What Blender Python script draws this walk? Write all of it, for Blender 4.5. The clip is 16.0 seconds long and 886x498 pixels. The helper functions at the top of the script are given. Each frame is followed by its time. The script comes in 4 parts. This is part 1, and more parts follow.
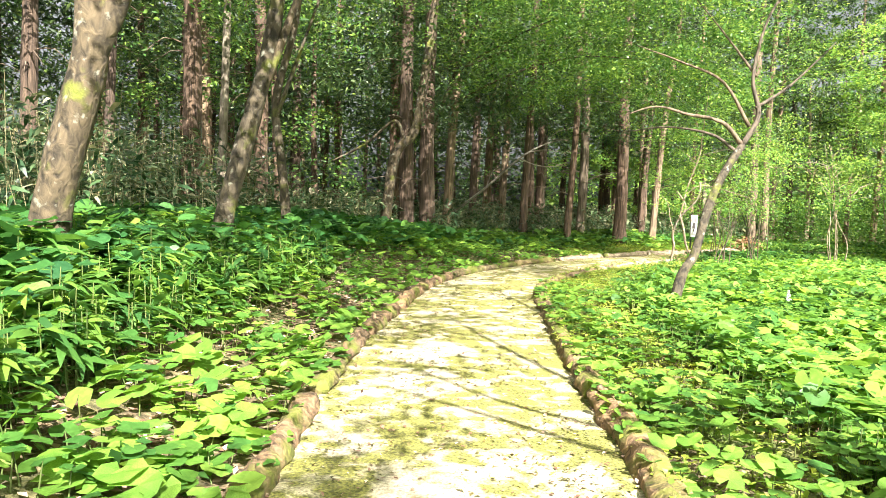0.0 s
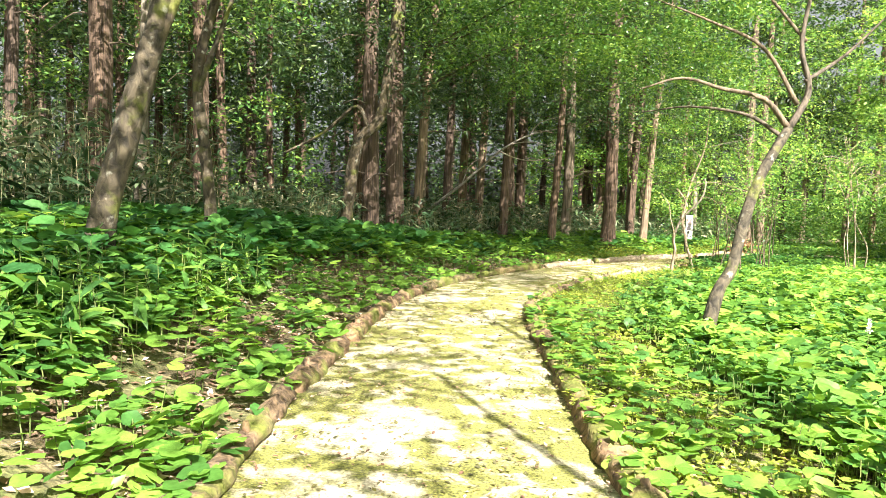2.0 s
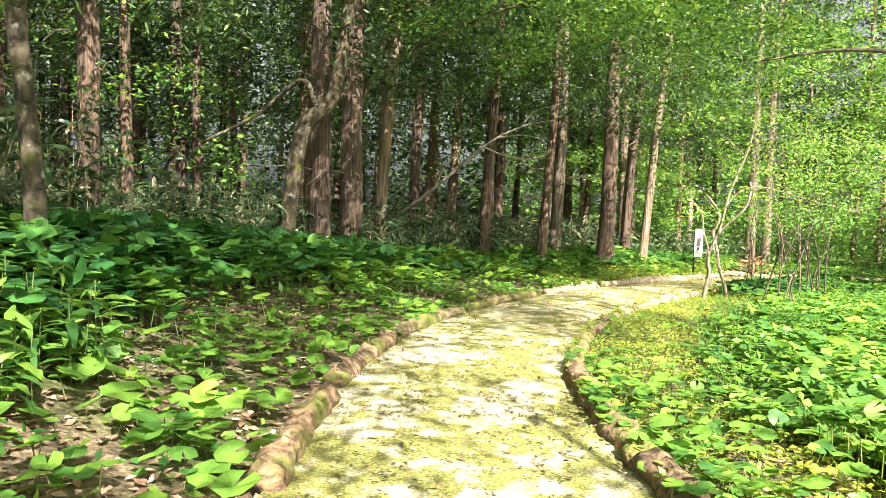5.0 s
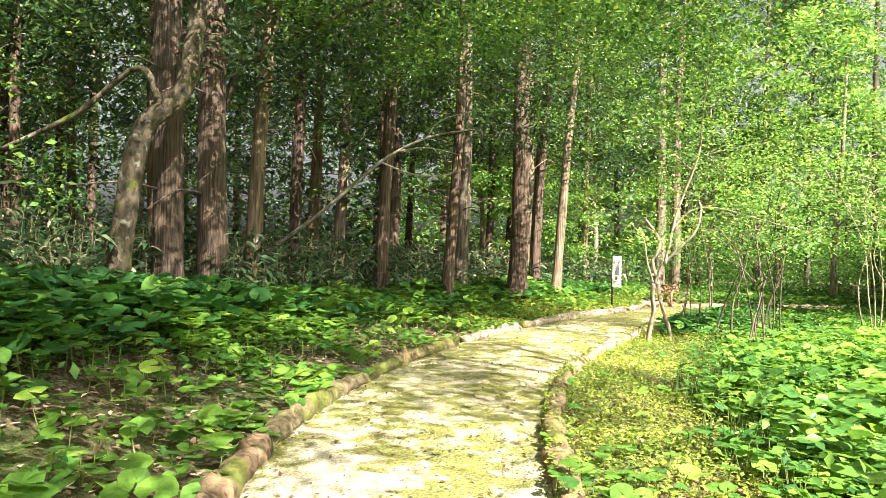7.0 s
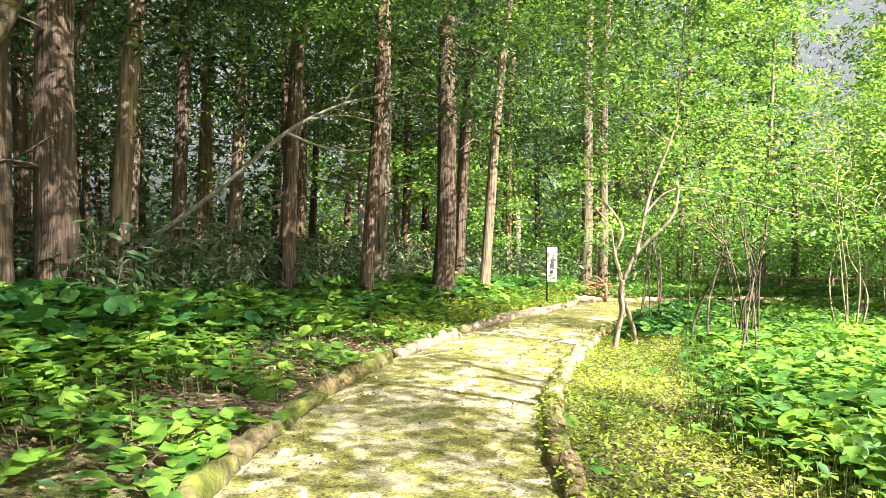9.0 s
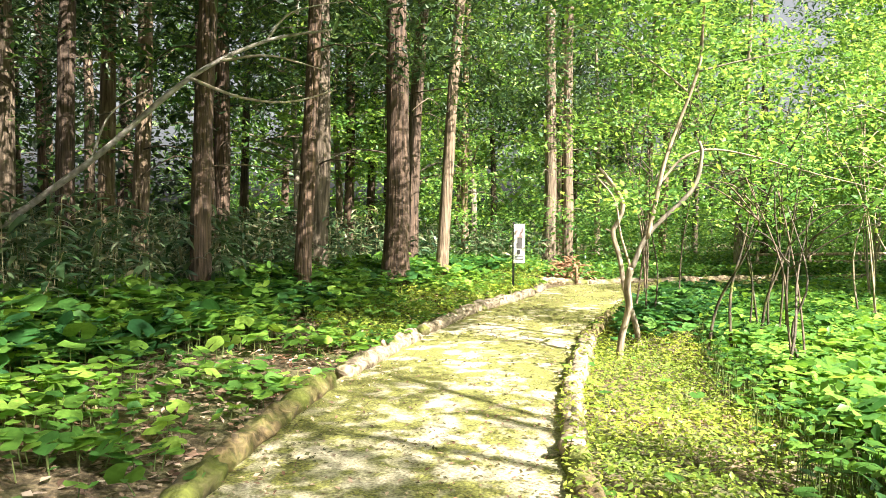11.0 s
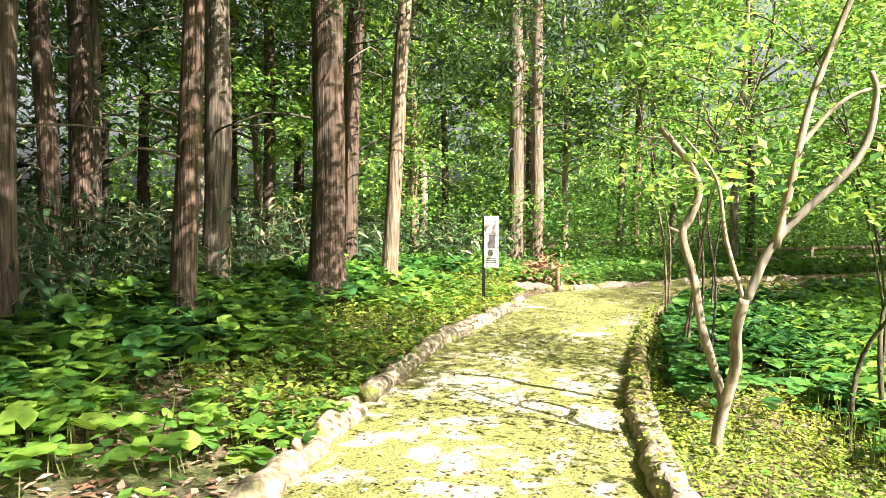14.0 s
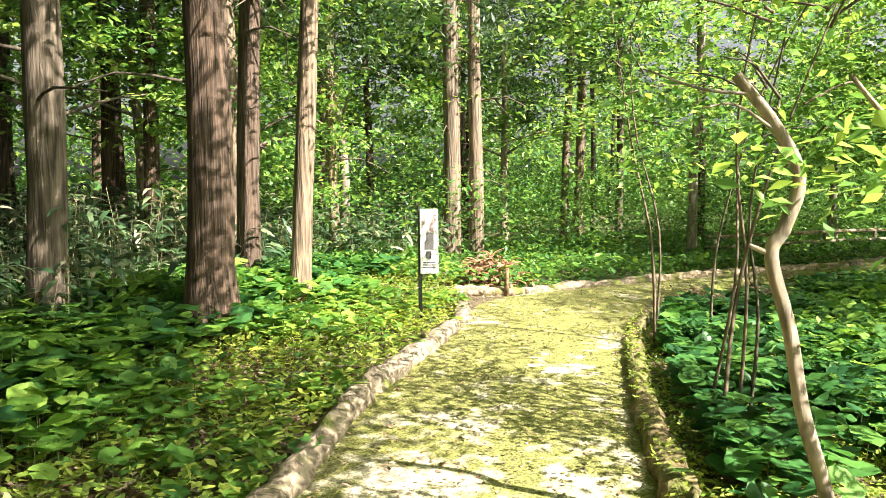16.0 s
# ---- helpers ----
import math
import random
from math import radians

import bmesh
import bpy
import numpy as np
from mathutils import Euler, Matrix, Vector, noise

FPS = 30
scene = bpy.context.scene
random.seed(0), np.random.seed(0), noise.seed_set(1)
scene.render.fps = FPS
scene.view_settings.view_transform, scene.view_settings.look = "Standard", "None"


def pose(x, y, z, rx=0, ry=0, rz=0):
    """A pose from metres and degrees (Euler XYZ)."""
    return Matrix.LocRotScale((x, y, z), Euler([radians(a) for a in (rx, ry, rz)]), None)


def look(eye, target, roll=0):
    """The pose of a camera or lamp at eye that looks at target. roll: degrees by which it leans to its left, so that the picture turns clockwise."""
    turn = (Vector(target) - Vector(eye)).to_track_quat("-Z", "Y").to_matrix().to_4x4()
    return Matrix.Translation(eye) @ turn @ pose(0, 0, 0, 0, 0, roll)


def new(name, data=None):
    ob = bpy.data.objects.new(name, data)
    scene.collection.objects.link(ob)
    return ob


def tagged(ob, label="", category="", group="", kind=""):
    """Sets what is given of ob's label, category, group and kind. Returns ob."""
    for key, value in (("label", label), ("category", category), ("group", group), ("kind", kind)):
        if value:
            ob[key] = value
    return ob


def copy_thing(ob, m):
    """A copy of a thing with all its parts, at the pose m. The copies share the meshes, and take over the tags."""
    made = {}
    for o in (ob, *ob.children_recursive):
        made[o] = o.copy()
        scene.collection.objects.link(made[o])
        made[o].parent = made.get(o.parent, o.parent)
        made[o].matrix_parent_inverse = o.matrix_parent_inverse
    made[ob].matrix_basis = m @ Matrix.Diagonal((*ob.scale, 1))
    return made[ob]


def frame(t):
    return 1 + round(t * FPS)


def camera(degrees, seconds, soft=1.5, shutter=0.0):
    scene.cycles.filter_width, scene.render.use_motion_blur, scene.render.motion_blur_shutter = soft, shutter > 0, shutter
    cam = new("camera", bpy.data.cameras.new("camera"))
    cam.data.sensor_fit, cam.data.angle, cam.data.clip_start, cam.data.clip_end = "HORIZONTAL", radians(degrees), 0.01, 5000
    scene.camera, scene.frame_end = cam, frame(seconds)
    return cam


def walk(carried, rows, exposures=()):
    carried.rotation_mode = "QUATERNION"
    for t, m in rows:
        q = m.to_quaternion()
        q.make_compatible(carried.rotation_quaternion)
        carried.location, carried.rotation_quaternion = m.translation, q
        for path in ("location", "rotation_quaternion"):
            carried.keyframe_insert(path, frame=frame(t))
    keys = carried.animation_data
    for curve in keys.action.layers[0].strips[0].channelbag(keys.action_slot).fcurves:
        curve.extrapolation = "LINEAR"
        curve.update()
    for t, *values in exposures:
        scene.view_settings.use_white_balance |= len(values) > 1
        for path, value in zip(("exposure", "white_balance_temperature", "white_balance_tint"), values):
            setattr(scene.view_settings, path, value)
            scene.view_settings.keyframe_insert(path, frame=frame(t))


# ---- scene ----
cam = camera(63.0, 16.0, soft=0.4)
PATH = [
    (0, (2.218, -0.302, 1.553), (2.037, 1.686, 1.428), 1.5),
    (0.5, (2.19, 0.374, 1.521), (2.024, 2.363, 1.397), 1.8),
    (1, (2.161, 1.024, 1.535), (2.017, 3.015, 1.411), 1.6),
    (1.5, (2.146, 1.689, 1.547), (2.015, 3.681, 1.423), 1.5),
    (2, (2.079, 2.274, 1.549), (1.97, 4.267, 1.423), 1.6),
    (2.5, (2.041, 2.887, 1.542), (1.939, 4.88, 1.415), 1.4),
    (3, (1.981, 3.519, 1.518), (1.887, 5.513, 1.392), 1.4),
    (3.5, (1.933, 4.111, 1.54), (1.85, 6.105, 1.41), 1.4),
    (3.7, (1.93, 4.374, 1.554), (1.845, 6.368, 1.427), 1.5),
    (5.8, (1.306, 7.552, 1.404), (1.436, 9.547, 1.344), 2.3),
    (6, (1.341, 7.839, 1.421), (1.498, 9.832, 1.369), 2.2),
    (6.5, (1.376, 8.523, 1.449), (1.616, 10.508, 1.423), 1.7),
    (7, (1.408, 9.178, 1.491), (1.746, 11.149, 1.488), 1.3),
    (7.5, (1.444, 9.764, 1.498), (1.883, 11.716, 1.504), 1.0),
    (8, (1.415, 10.271, 1.478), (1.934, 12.202, 1.484), 1.0),
    (8.5, (1.422, 10.916, 1.505), (1.993, 12.832, 1.493), 0.7),
    (9, (1.454, 11.525, 1.458), (2.064, 13.43, 1.44), 0.8),
    (9.5, (1.508, 12.116, 1.496), (2.174, 14.001, 1.443), 0.6),
    (9.7, (1.558, 12.35, 1.522), (2.243, 14.228, 1.452), 0.6),
    (11.8, (2.375, 14.594, 1.483), (3.154, 16.434, 1.395), 0.5),
    (12, (2.474, 14.822, 1.466), (3.259, 16.66, 1.379), 0.6),
    (12.5, (2.654, 15.373, 1.491), (3.465, 17.198, 1.395), 0.7),
    (13, (2.772, 15.93, 1.488), (3.624, 17.736, 1.388), 0.7),
    (13.5, (3.025, 16.529, 1.499), (3.902, 18.323, 1.39), 0.4),
    (14, (3.208, 17.042, 1.536), (4.119, 18.819, 1.416), 0.2),
    (14.5, (3.504, 17.573, 1.572), (4.438, 19.336, 1.44), -0.4),
    (15, (3.722, 18.109, 1.575), (4.711, 19.842, 1.436), -0.6),
    (15.5, (3.978, 18.525, 1.619), (5.01, 20.231, 1.465), -0.7),
    (16, (4.255, 19.049, 1.641), (5.339, 20.721, 1.47), -0.5),
]
walk(cam, [(t, look(eye, target, roll)) for t, eye, target, roll in PATH])

# ---- light ----
SUN_TO = Vector((0.30, -0.66, 0.72)).normalized()
world = bpy.data.worlds.new("sky")
world.use_nodes = True
scene.world = world
wn = world.node_tree
sky = wn.nodes.new("ShaderNodeTexSky")
sky.sky_type = "NISHITA"
sky.sun_disc = False
sky.sun_elevation = math.asin(SUN_TO.z)
sky.sun_rotation = math.atan2(SUN_TO.x, SUN_TO.y)
sky.dust_density = 7.0
sky.air_density = 0.8
haze = wn.nodes.new("ShaderNodeHueSaturation")  # hazy summer sky
haze.inputs["Saturation"].default_value = 0.2
haze.inputs["Value"].default_value = 1.05
wn.links.new(sky.outputs[0], haze.inputs["Color"])
wn.links.new(haze.outputs[0], wn.nodes["Background"].inputs[0])
wn.nodes["Background"].inputs[1].default_value = 0.05
sun = new("sun", bpy.data.lights.new("sun", "SUN"))
sun.data.energy = 5.0
sun.data.angle = radians(0.53)
sun.data.color = (1.0, 0.95, 0.85)
sun.matrix_world = look(SUN_TO * 60, (0, 0, 0))
scene.view_settings.exposure = 2.3

# ---- materials ----
def nodes_of(name, rough=0.8):
    m = bpy.data.materials.new(name)
    m.use_nodes = True
    nt = m.node_tree
    b = nt.nodes["Principled BSDF"]
    b.inputs["Roughness"].default_value = rough
    return m, nt, b


def ramp(nt, src, stops):
    r = nt.nodes.new("ShaderNodeValToRGB")
    while len(r.color_ramp.elements) < len(stops):
        r.color_ramp.elements.new(0.5)
    for e, (p, c) in zip(r.color_ramp.elements, stops):
        e.position, e.color = p, (*c, 1)
    nt.links.new(src, r.inputs[0])
    return r.outputs[0]


def tex(nt, scale, detail=6, stretch=(1, 1, 1), distort=0.0, kind="Object"):
    co = nt.nodes.new("ShaderNodeTexCoord")
    mp = nt.nodes.new("ShaderNodeMapping")
    mp.inputs["Scale"].default_value = stretch
    n = nt.nodes.new("ShaderNodeTexNoise")
    n.inputs["Scale"].default_value = scale
    n.inputs["Detail"].default_value = detail
    n.inputs["Distortion"].default_value = distort
    nt.links.new(co.outputs[kind], mp.inputs[0])
    nt.links.new(mp.outputs[0], n.inputs["Vector"])
    return n.outputs["Fac"]


def mixc(nt, f, a, b, mode="MIX"):
    m = nt.nodes.new("ShaderNodeMix")
    m.data_type, m.blend_type = "RGBA", mode
    for sock, v in ((m.inputs[0], f), (m.inputs[6], a), (m.inputs[7], b)):
        if isinstance(v, (int, float)):
            sock.default_value = v
        elif isinstance(v, tuple):
            sock.default_value = (*v, 1)
        else:
            nt.links.new(v, sock)
    return m.outputs[2]


def bump(nt, b, h, strength, dist=0.02):
    n = nt.nodes.new("ShaderNodeBump")
    n.inputs["Strength"].default_value, n.inputs["Distance"].default_value = strength, dist
    nt.links.new(h, n.inputs["Height"])
    nt.links.new(n.outputs[0], b.inputs["Normal"])


def bark(name, dark, light, stretch, scale=6, moss=0.0, lichen=0.0, relief=1.0):
    m, nt, b = nodes_of(name, 0.9)
    f = tex(nt, scale, 8, stretch, 0.6)
    col = ramp(nt, f, [(0.32, dark), (0.68, light)])
    oi = nt.nodes.new("ShaderNodeObjectInfo")
    tone = ramp(nt, oi.outputs["Random"], [(0, (0.75, 0.75, 0.78)), (1, (1.2, 1.08, 1.0))])
    col = mixc(nt, 1.0, col, tone, "MULTIPLY")
    if moss:
        g = ramp(nt, tex(nt, 3.2, 6), [(0.62 - moss, (0, 0, 0)), (0.72 - moss * 0.6, (1, 1, 1))])
        col = mixc(nt, g, col, mixc(nt, tex(nt, 40), (0.07, 0.085, 0.015), (0.18, 0.19, 0.03)))
    if lichen:
        g = ramp(nt, tex(nt, 9, 5), [(0.64 - lichen, (0, 0, 0)), (0.76 - lichen, (0.8, 0.8, 0.8))])
        col = mixc(nt, g, col, (0.34, 0.33, 0.27))
    nt.links.new(col, b.inputs["Base Color"])
    bump(nt, b, f, relief, 0.03)
    return m


def leafy(name, stops, trans=0.45, rough=0.45, big=0.0):
    """Leaf with light passing through; colour differs leaf by leaf and in drifts."""
    m, nt, b = nodes_of(name, rough)
    g = nt.nodes.new("ShaderNodeNewGeometry")
    col = ramp(nt, g.outputs["Random Per Island"], [(p, (c[0] * 1.1, c[1], c[2] * 1.2)) for p, c in stops])
    drift = ramp(nt, tex(nt, 0.7, 4), [(0.35, (0.62, 0.70, 0.68)), (0.65, (1.25, 1.15, 1.05))])
    col = mixc(nt, 1.0, col, drift, "MULTIPLY")
    if big:
        vein = ramp(nt, tex(nt, 30, 3), [(0.4, (0.85, 0.88, 0.8)), (0.6, (1.1, 1.08, 1.05))])
        col = mixc(nt, 1.0, col, vein, "MULTIPLY")
    nt.links.new(col, b.inputs["Base Color"])
    b.inputs["Specular IOR Level"].default_value = 0.35
    t = nt.nodes.new("ShaderNodeBsdfTranslucent")
    nt.links.new(mixc(nt, 1.0, col, (1.52, 1.4, 1.0), "MULTIPLY"), t.inputs[0])
    mx = nt.nodes.new("ShaderNodeMixShader")
    mx.inputs[0].default_value = trans
    nt.links.new(b.outputs[0], mx.inputs[1])
    nt.links.new(t.outputs[0], mx.inputs[2])
    nt.links.new(mx.outputs[0], nt.nodes["Material Output"].inputs[0])
    return m


M_CEDAR = bark("cedar_bark", (0.022, 0.015, 0.011), (0.165, 0.112, 0.077), (8, 8, 0.4), 5, relief=1.0)
M_CEDAR2 = bark("pale_cedar_bark", (0.06, 0.043, 0.03), (0.29, 0.22, 0.15), (5, 5, 0.4), 5, lichen=0.0)
M_CHERRY = bark("mossy_bark", (0.018, 0.015, 0.010), (0.13, 0.105, 0.066), (2.5, 2.5, 1.6), 5, moss=0.05, lichen=0.03)
M_SMOOTH = bark("smooth_bark", (0.11, 0.09, 0.065), (0.38, 0.32, 0.24), (3, 3, 0.8), 5, lichen=0.02, relief=0.4)
M_TWIG = bark("dark_twig_bark", (0.05, 0.04, 0.03), (0.18, 0.14, 0.10), (3, 3, 1), 8, relief=0.4)
M_DEAD = bark("bleached_dead_wood", (0.20, 0.17, 0.14), (0.52, 0.47, 0.40), (2, 2, 2), 6, relief=0.4)
M_LOG = bark("mossy_log_bark", (0.05, 0.032, 0.02), (0.31, 0.21, 0.12), (4, 4, 4), 4, moss=0.13, relief=1.0)
M_LOGMOSS = bark("moss_covered_log_bark", (0.05, 0.035, 0.02), (0.26, 0.2, 0.1), (4, 4, 4), 4, moss=0.2, relief=1.0)
M_LOGPALE = bark("weathered_log_wood", (0.12, 0.09, 0.06), (0.42, 0.35, 0.25), (4, 4, 4), 4, moss=0.08, relief=0.7)

M_FUKI = leafy("butterbur_leaf", [(0, (0.055, 0.17, 0.035)), (0.5, (0.13, 0.29, 0.042)), (0.8, (0.20, 0.39, 0.055)), (1, (0.27, 0.45, 0.075))], 0.4, 0.5, 1)
# darker copy of the butterbur leaf, with shade put into the colour
M_FUKISHADE = leafy("shaded_butterbur_leaf", [(0, (0.024, 0.10, 0.032)), (0.7, (0.055, 0.18, 0.038)), (1, (0.11, 0.26, 0.045))], 0.35, 0.45, 1)
M_HERB = leafy("herb_leaf", [(0, (0.035, 0.12, 0.028)), (0.6, (0.09, 0.22, 0.035)), (1, (0.18, 0.32, 0.045))], 0.4)
M_LIME = leafy("moss_herb_leaf", [(0, (0.11, 0.19, 0.03)), (0.6, (0.27, 0.38, 0.055)), (1, (0.40, 0.50, 0.09))], 0.4)
M_SASA = leafy("bamboo_grass_leaf", [(0, (0.03, 0.075, 0.03)), (0.6, (0.06, 0.125, 0.045)), (0.9, (0.16, 0.22, 0.10)), (1, (0.42, 0.40, 0.25))], 0.25, 0.35)
M_MAPLE = leafy("maple_leaf", [(0, (0.07, 0.19, 0.045)), (0.5, (0.16, 0.34, 0.06)), (1, (0.34, 0.52, 0.10))], 0.45)
M_BROAD = leafy("broad_leaf", [(0, (0.035, 0.11, 0.03)), (0.6, (0.11, 0.25, 0.05)), (1, (0.25, 0.40, 0.07))], 0.4, 0.32)
M_NEEDLE = leafy("cedar_foliage", [(0, (0.016, 0.042, 0.016)), (0.6, (0.045, 0.10, 0.03)), (1, (0.11, 0.18, 0.045))], 0.25, 0.45)
M_LITTER = leafy("fallen_leaf", [(0, (0.09, 0.05, 0.03)), (0.5, (0.27, 0.18, 0.11)), (1, (0.56, 0.45, 0.32))], 0.1, 0.8)
M_MOSS = leafy("moss_crumb", [(0, (0.0558, 0.06, 0.0264)), (0.6, (0.145, 0.14, 0.0502)), (1, (0.24, 0.24, 0.06))], 0.1, 0.9)
M_STEM = leafy("green_stem", [(0, (0.10, 0.16, 0.04)), (1, (0.2, 0.26, 0.08))], 0.1)
M_CANE = leafy("dry_cane", [(0, (0.16, 0.17, 0.07)), (1, (0.36, 0.33, 0.18))], 0.05)

M_SOIL, nt, b = nodes_of("leaf_littered_soil", 0.95)
f1, f2 = tex(nt, 22, 8), tex(nt, 0.9, 5)
col = ramp(nt, f1, [(0.3, (0.04, 0.028, 0.016)), (0.55, (0.14, 0.10, 0.055)), (0.75, (0.30, 0.23, 0.14))])
col = mixc(nt, ramp(nt, f2, [(0.45, (0, 0, 0)), (0.65, (1, 1, 1))]), col, mixc(nt, f1, (0.03, 0.05, 0.01), (0.14, 0.16, 0.04)))
nt.links.new(col, b.inputs["Base Color"])
bump(nt, b, f1, 1.0, 0.05)

M_PATH, nt, b = nodes_of("mossy_gravel_path", 0.92)
f1, f2, f3 = tex(nt, 55, 8), tex(nt, 1.1, 7, distort=0.8), tex(nt, 5, 8, distort=0.5)
sand = ramp(nt, f1, [(0.3, (0.22, 0.185, 0.12)), (0.5, (0.45, 0.39, 0.27)), (0.7, (0.63, 0.56, 0.41))])
moss = ramp(nt, f1, [(0.35, (0.06, 0.062, 0.012)), (0.7, (0.27, 0.265, 0.045))])
ad = nt.nodes.new("ShaderNodeMath")
nt.links.new(f2, ad.inputs[0])
nt.links.new(f3, ad.inputs[1])
ad.operation = "MULTIPLY"
co = nt.nodes.new("ShaderNodeTexCoord")
xyz = nt.nodes.new("ShaderNodeSeparateXYZ")
nt.links.new(co.outputs["Object"], xyz.inputs[0])
far_moss = nt.nodes.new("ShaderNodeMapRange")  # moss thickens towards the far end
for k, v in ((1, 21.0), (2, 25.5), (3, 0.0), (4, 0.07)):
    far_moss.inputs[k].default_value = v
nt.links.new(xyz.outputs[1], far_moss.inputs[0])
more = nt.nodes.new("ShaderNodeMath")
nt.links.new(ad.outputs[0], more.inputs[0])
nt.links.new(far_moss.outputs[0], more.inputs[1])
mask = ramp(nt, more.outputs[0], [(0.175, (0, 0, 0)), (0.265, (0.95, 0.95, 0.95))])
nt.links.new(mixc(nt, mask, sand, moss), b.inputs["Base Color"])
bump(nt, b, f1, 0.8, 0.015)


def plain(name, col, rough=0.5, metal=0.0):
    m, nt, b = nodes_of(name, rough)
    nt.links.new(mixc(nt, tex(nt, 25), tuple(c * 0.85 for c in col), col), b.inputs["Base Color"])
    b.inputs["Metallic"].default_value = metal
    return m


M_WHITE = plain("white_sign_board", (0.8, 0.8, 0.78), 0.4)
M_DARK = plain("dark_painted_steel", (0.03, 0.03, 0.028), 0.5)
M_INK = plain("printed_ink", (0.10, 0.09, 0.09), 0.5)
M_PINK = plain("pink_print", (0.6, 0.42, 0.45), 0.5)
M_BROWN = plain("dry_brown_frond", (0.30, 0.15, 0.08), 0.9)

# ---- plan ----
LEFT = [(1.25, -6), (1.12, 0), (1.0, 3.36), (0.81, 5.0), (0.66, 7.3), (0.70, 8.7), (0.74, 10.3), (0.76, 12.2), (0.90, 13.6), (1.2, 15.0), (1.6, 16.2), (2.3, 17.8),
        (3.2, 19.5), (4.5, 21.2), (5.65, 22.7), (6.7, 23.9), (7.5, 24.6), (8.55, 25.5), (9.5, 26.45), (10.0, 27.4)]
RIGHT = [(3.2, -6), (3.1, 0), (3.03, 3.7), (2.92, 5.0), (2.78, 7.5), (2.74, 9.5), (2.68, 11.4), (2.70, 12.8), (2.95, 13.9), (3.35, 15.2), (3.85, 16.6), (4.8, 18.3), (6.0, 20.0), (7.0, 21.3), (8.1, 22.5),
         (9.3, 23.7), (10.3, 24.6), (11.65, 25.45), (13.4, 26.1), (15.5, 26.2), (22, 25.2), (40, 22)]
FAR = [(10.2, 28.2), (10.88, 27.4), (12.3, 27.4), (15.2, 27.1), (18, 26.6), (24, 25.8), (40, 23.2)]


def smooth_line(pts, step):
    p = np.array(pts, float)
    s = np.r_[0, np.cumsum(np.hypot(*np.diff(p, axis=0).T))]
    u = np.linspace(0, s[-1], max(2, int(s[-1] / step)))
    q = np.c_[np.interp(u, s, p[:, 0]), np.interp(u, s, p[:, 1])]
    for _ in range(3):
        q[1:-1] = (q[:-2] + 2 * q[1:-1] + q[2:]) / 4
    return q


L_LINE, R_LINE, F_LINE = smooth_line(LEFT, 0.25), smooth_line(RIGHT, 0.25), smooth_line(FAR, 0.25)


def side(line, x, y):
    """Signed distance from a line: positive on its left."""
    x, y = np.atleast_1d(np.asarray(x, float)), np.atleast_1d(np.asarray(y, float))
    out = np.empty(len(x))
    tan = np.gradient(line, axis=0)
    tan /= np.linalg.norm(tan, axis=1)[:, None]
    for i in range(0, len(x), 4000):
        dx = x[i:i + 4000, None] - line[None, :, 0]
        dy = y[i:i + 4000, None] - line[None, :, 1]
        k = np.argmin(dx * dx + dy * dy, axis=1)
        r = np.arange(len(k))
        d = np.hypot(dx[r, k], dy[r, k])
        out[i:i + 4000] = d * np.sign(tan[k, 0] * dy[r, k] - tan[k, 1] * dx[r, k])
    return out


def sstep(a, b, v):
    t = np.clip((v - a) / (b - a), 0, 1)
    return t * t * (3 - 2 * t)


def height(x, y):
    x, y = np.atleast_1d(np.asarray(x, float)), np.atleast_1d(np.asarray(y, float))
    dl, dr = side(L_LINE, x, y), -side(R_LINE, x, y)
    amp = 0.72 - 0.50 * sstep(13, 23, y)
    h = amp * sstep(0.1, 2.8, dl) + 0.05 * np.clip(dl - 2.5, 0, 25) * (y < 24)
    h = h + np.where(dl > 0.15, 0.03 * np.sin(x * 2.3 + 1.1 * y) * np.sin(y * 1.7), 0)
    h = h - 0.14 * sstep(0.6, 2.5, dr) + np.where(dr > 0.5, 0.03 * np.sin(x * 1.9) * np.sin(y * 2.1 + x), 0)
    return h


def hz(x, y):
    return float(height(x, y)[0])


# ---- mesh helpers ----
def link(name, me, material, parent=None, label=""):
    me.materials.append(material)
    ob = new(name, me)
    if parent:
        ob.parent = parent
    if label:
        tagged(ob, label)
    return ob


def part(name, bm, material, parent=None, label="", smooth=True):
    me = bpy.data.meshes.new(name)
    bm.to_mesh(me)
    bm.free()
    if smooth:
        me.polygons.foreach_set("use_smooth", [True] * len(me.polygons))
    return link(name, me, material, parent, label)


def raw_mesh(name, v, faces_n, idx):
    me = bpy.data.meshes.new(name)
    me.vertices.add(len(v))
    me.vertices.foreach_set("co", np.asarray(v, np.float32).ravel())
    me.loops.add(len(idx))
    me.loops.foreach_set("vertex_index", np.asarray(idx, np.int32))
    me.polygons.add(len(faces_n))
    me.polygons.foreach_set("loop_start", np.r_[0, np.cumsum(faces_n)[:-1]].astype(np.int32))
    me.update(calc_edges=True)
    me.validate()
    return me


def thing(name, x, y, z, label, category, group="", kind=""):
    e = new(name)
    e.location = (x, y, z)
    return tagged(e, label, category, group, kind)


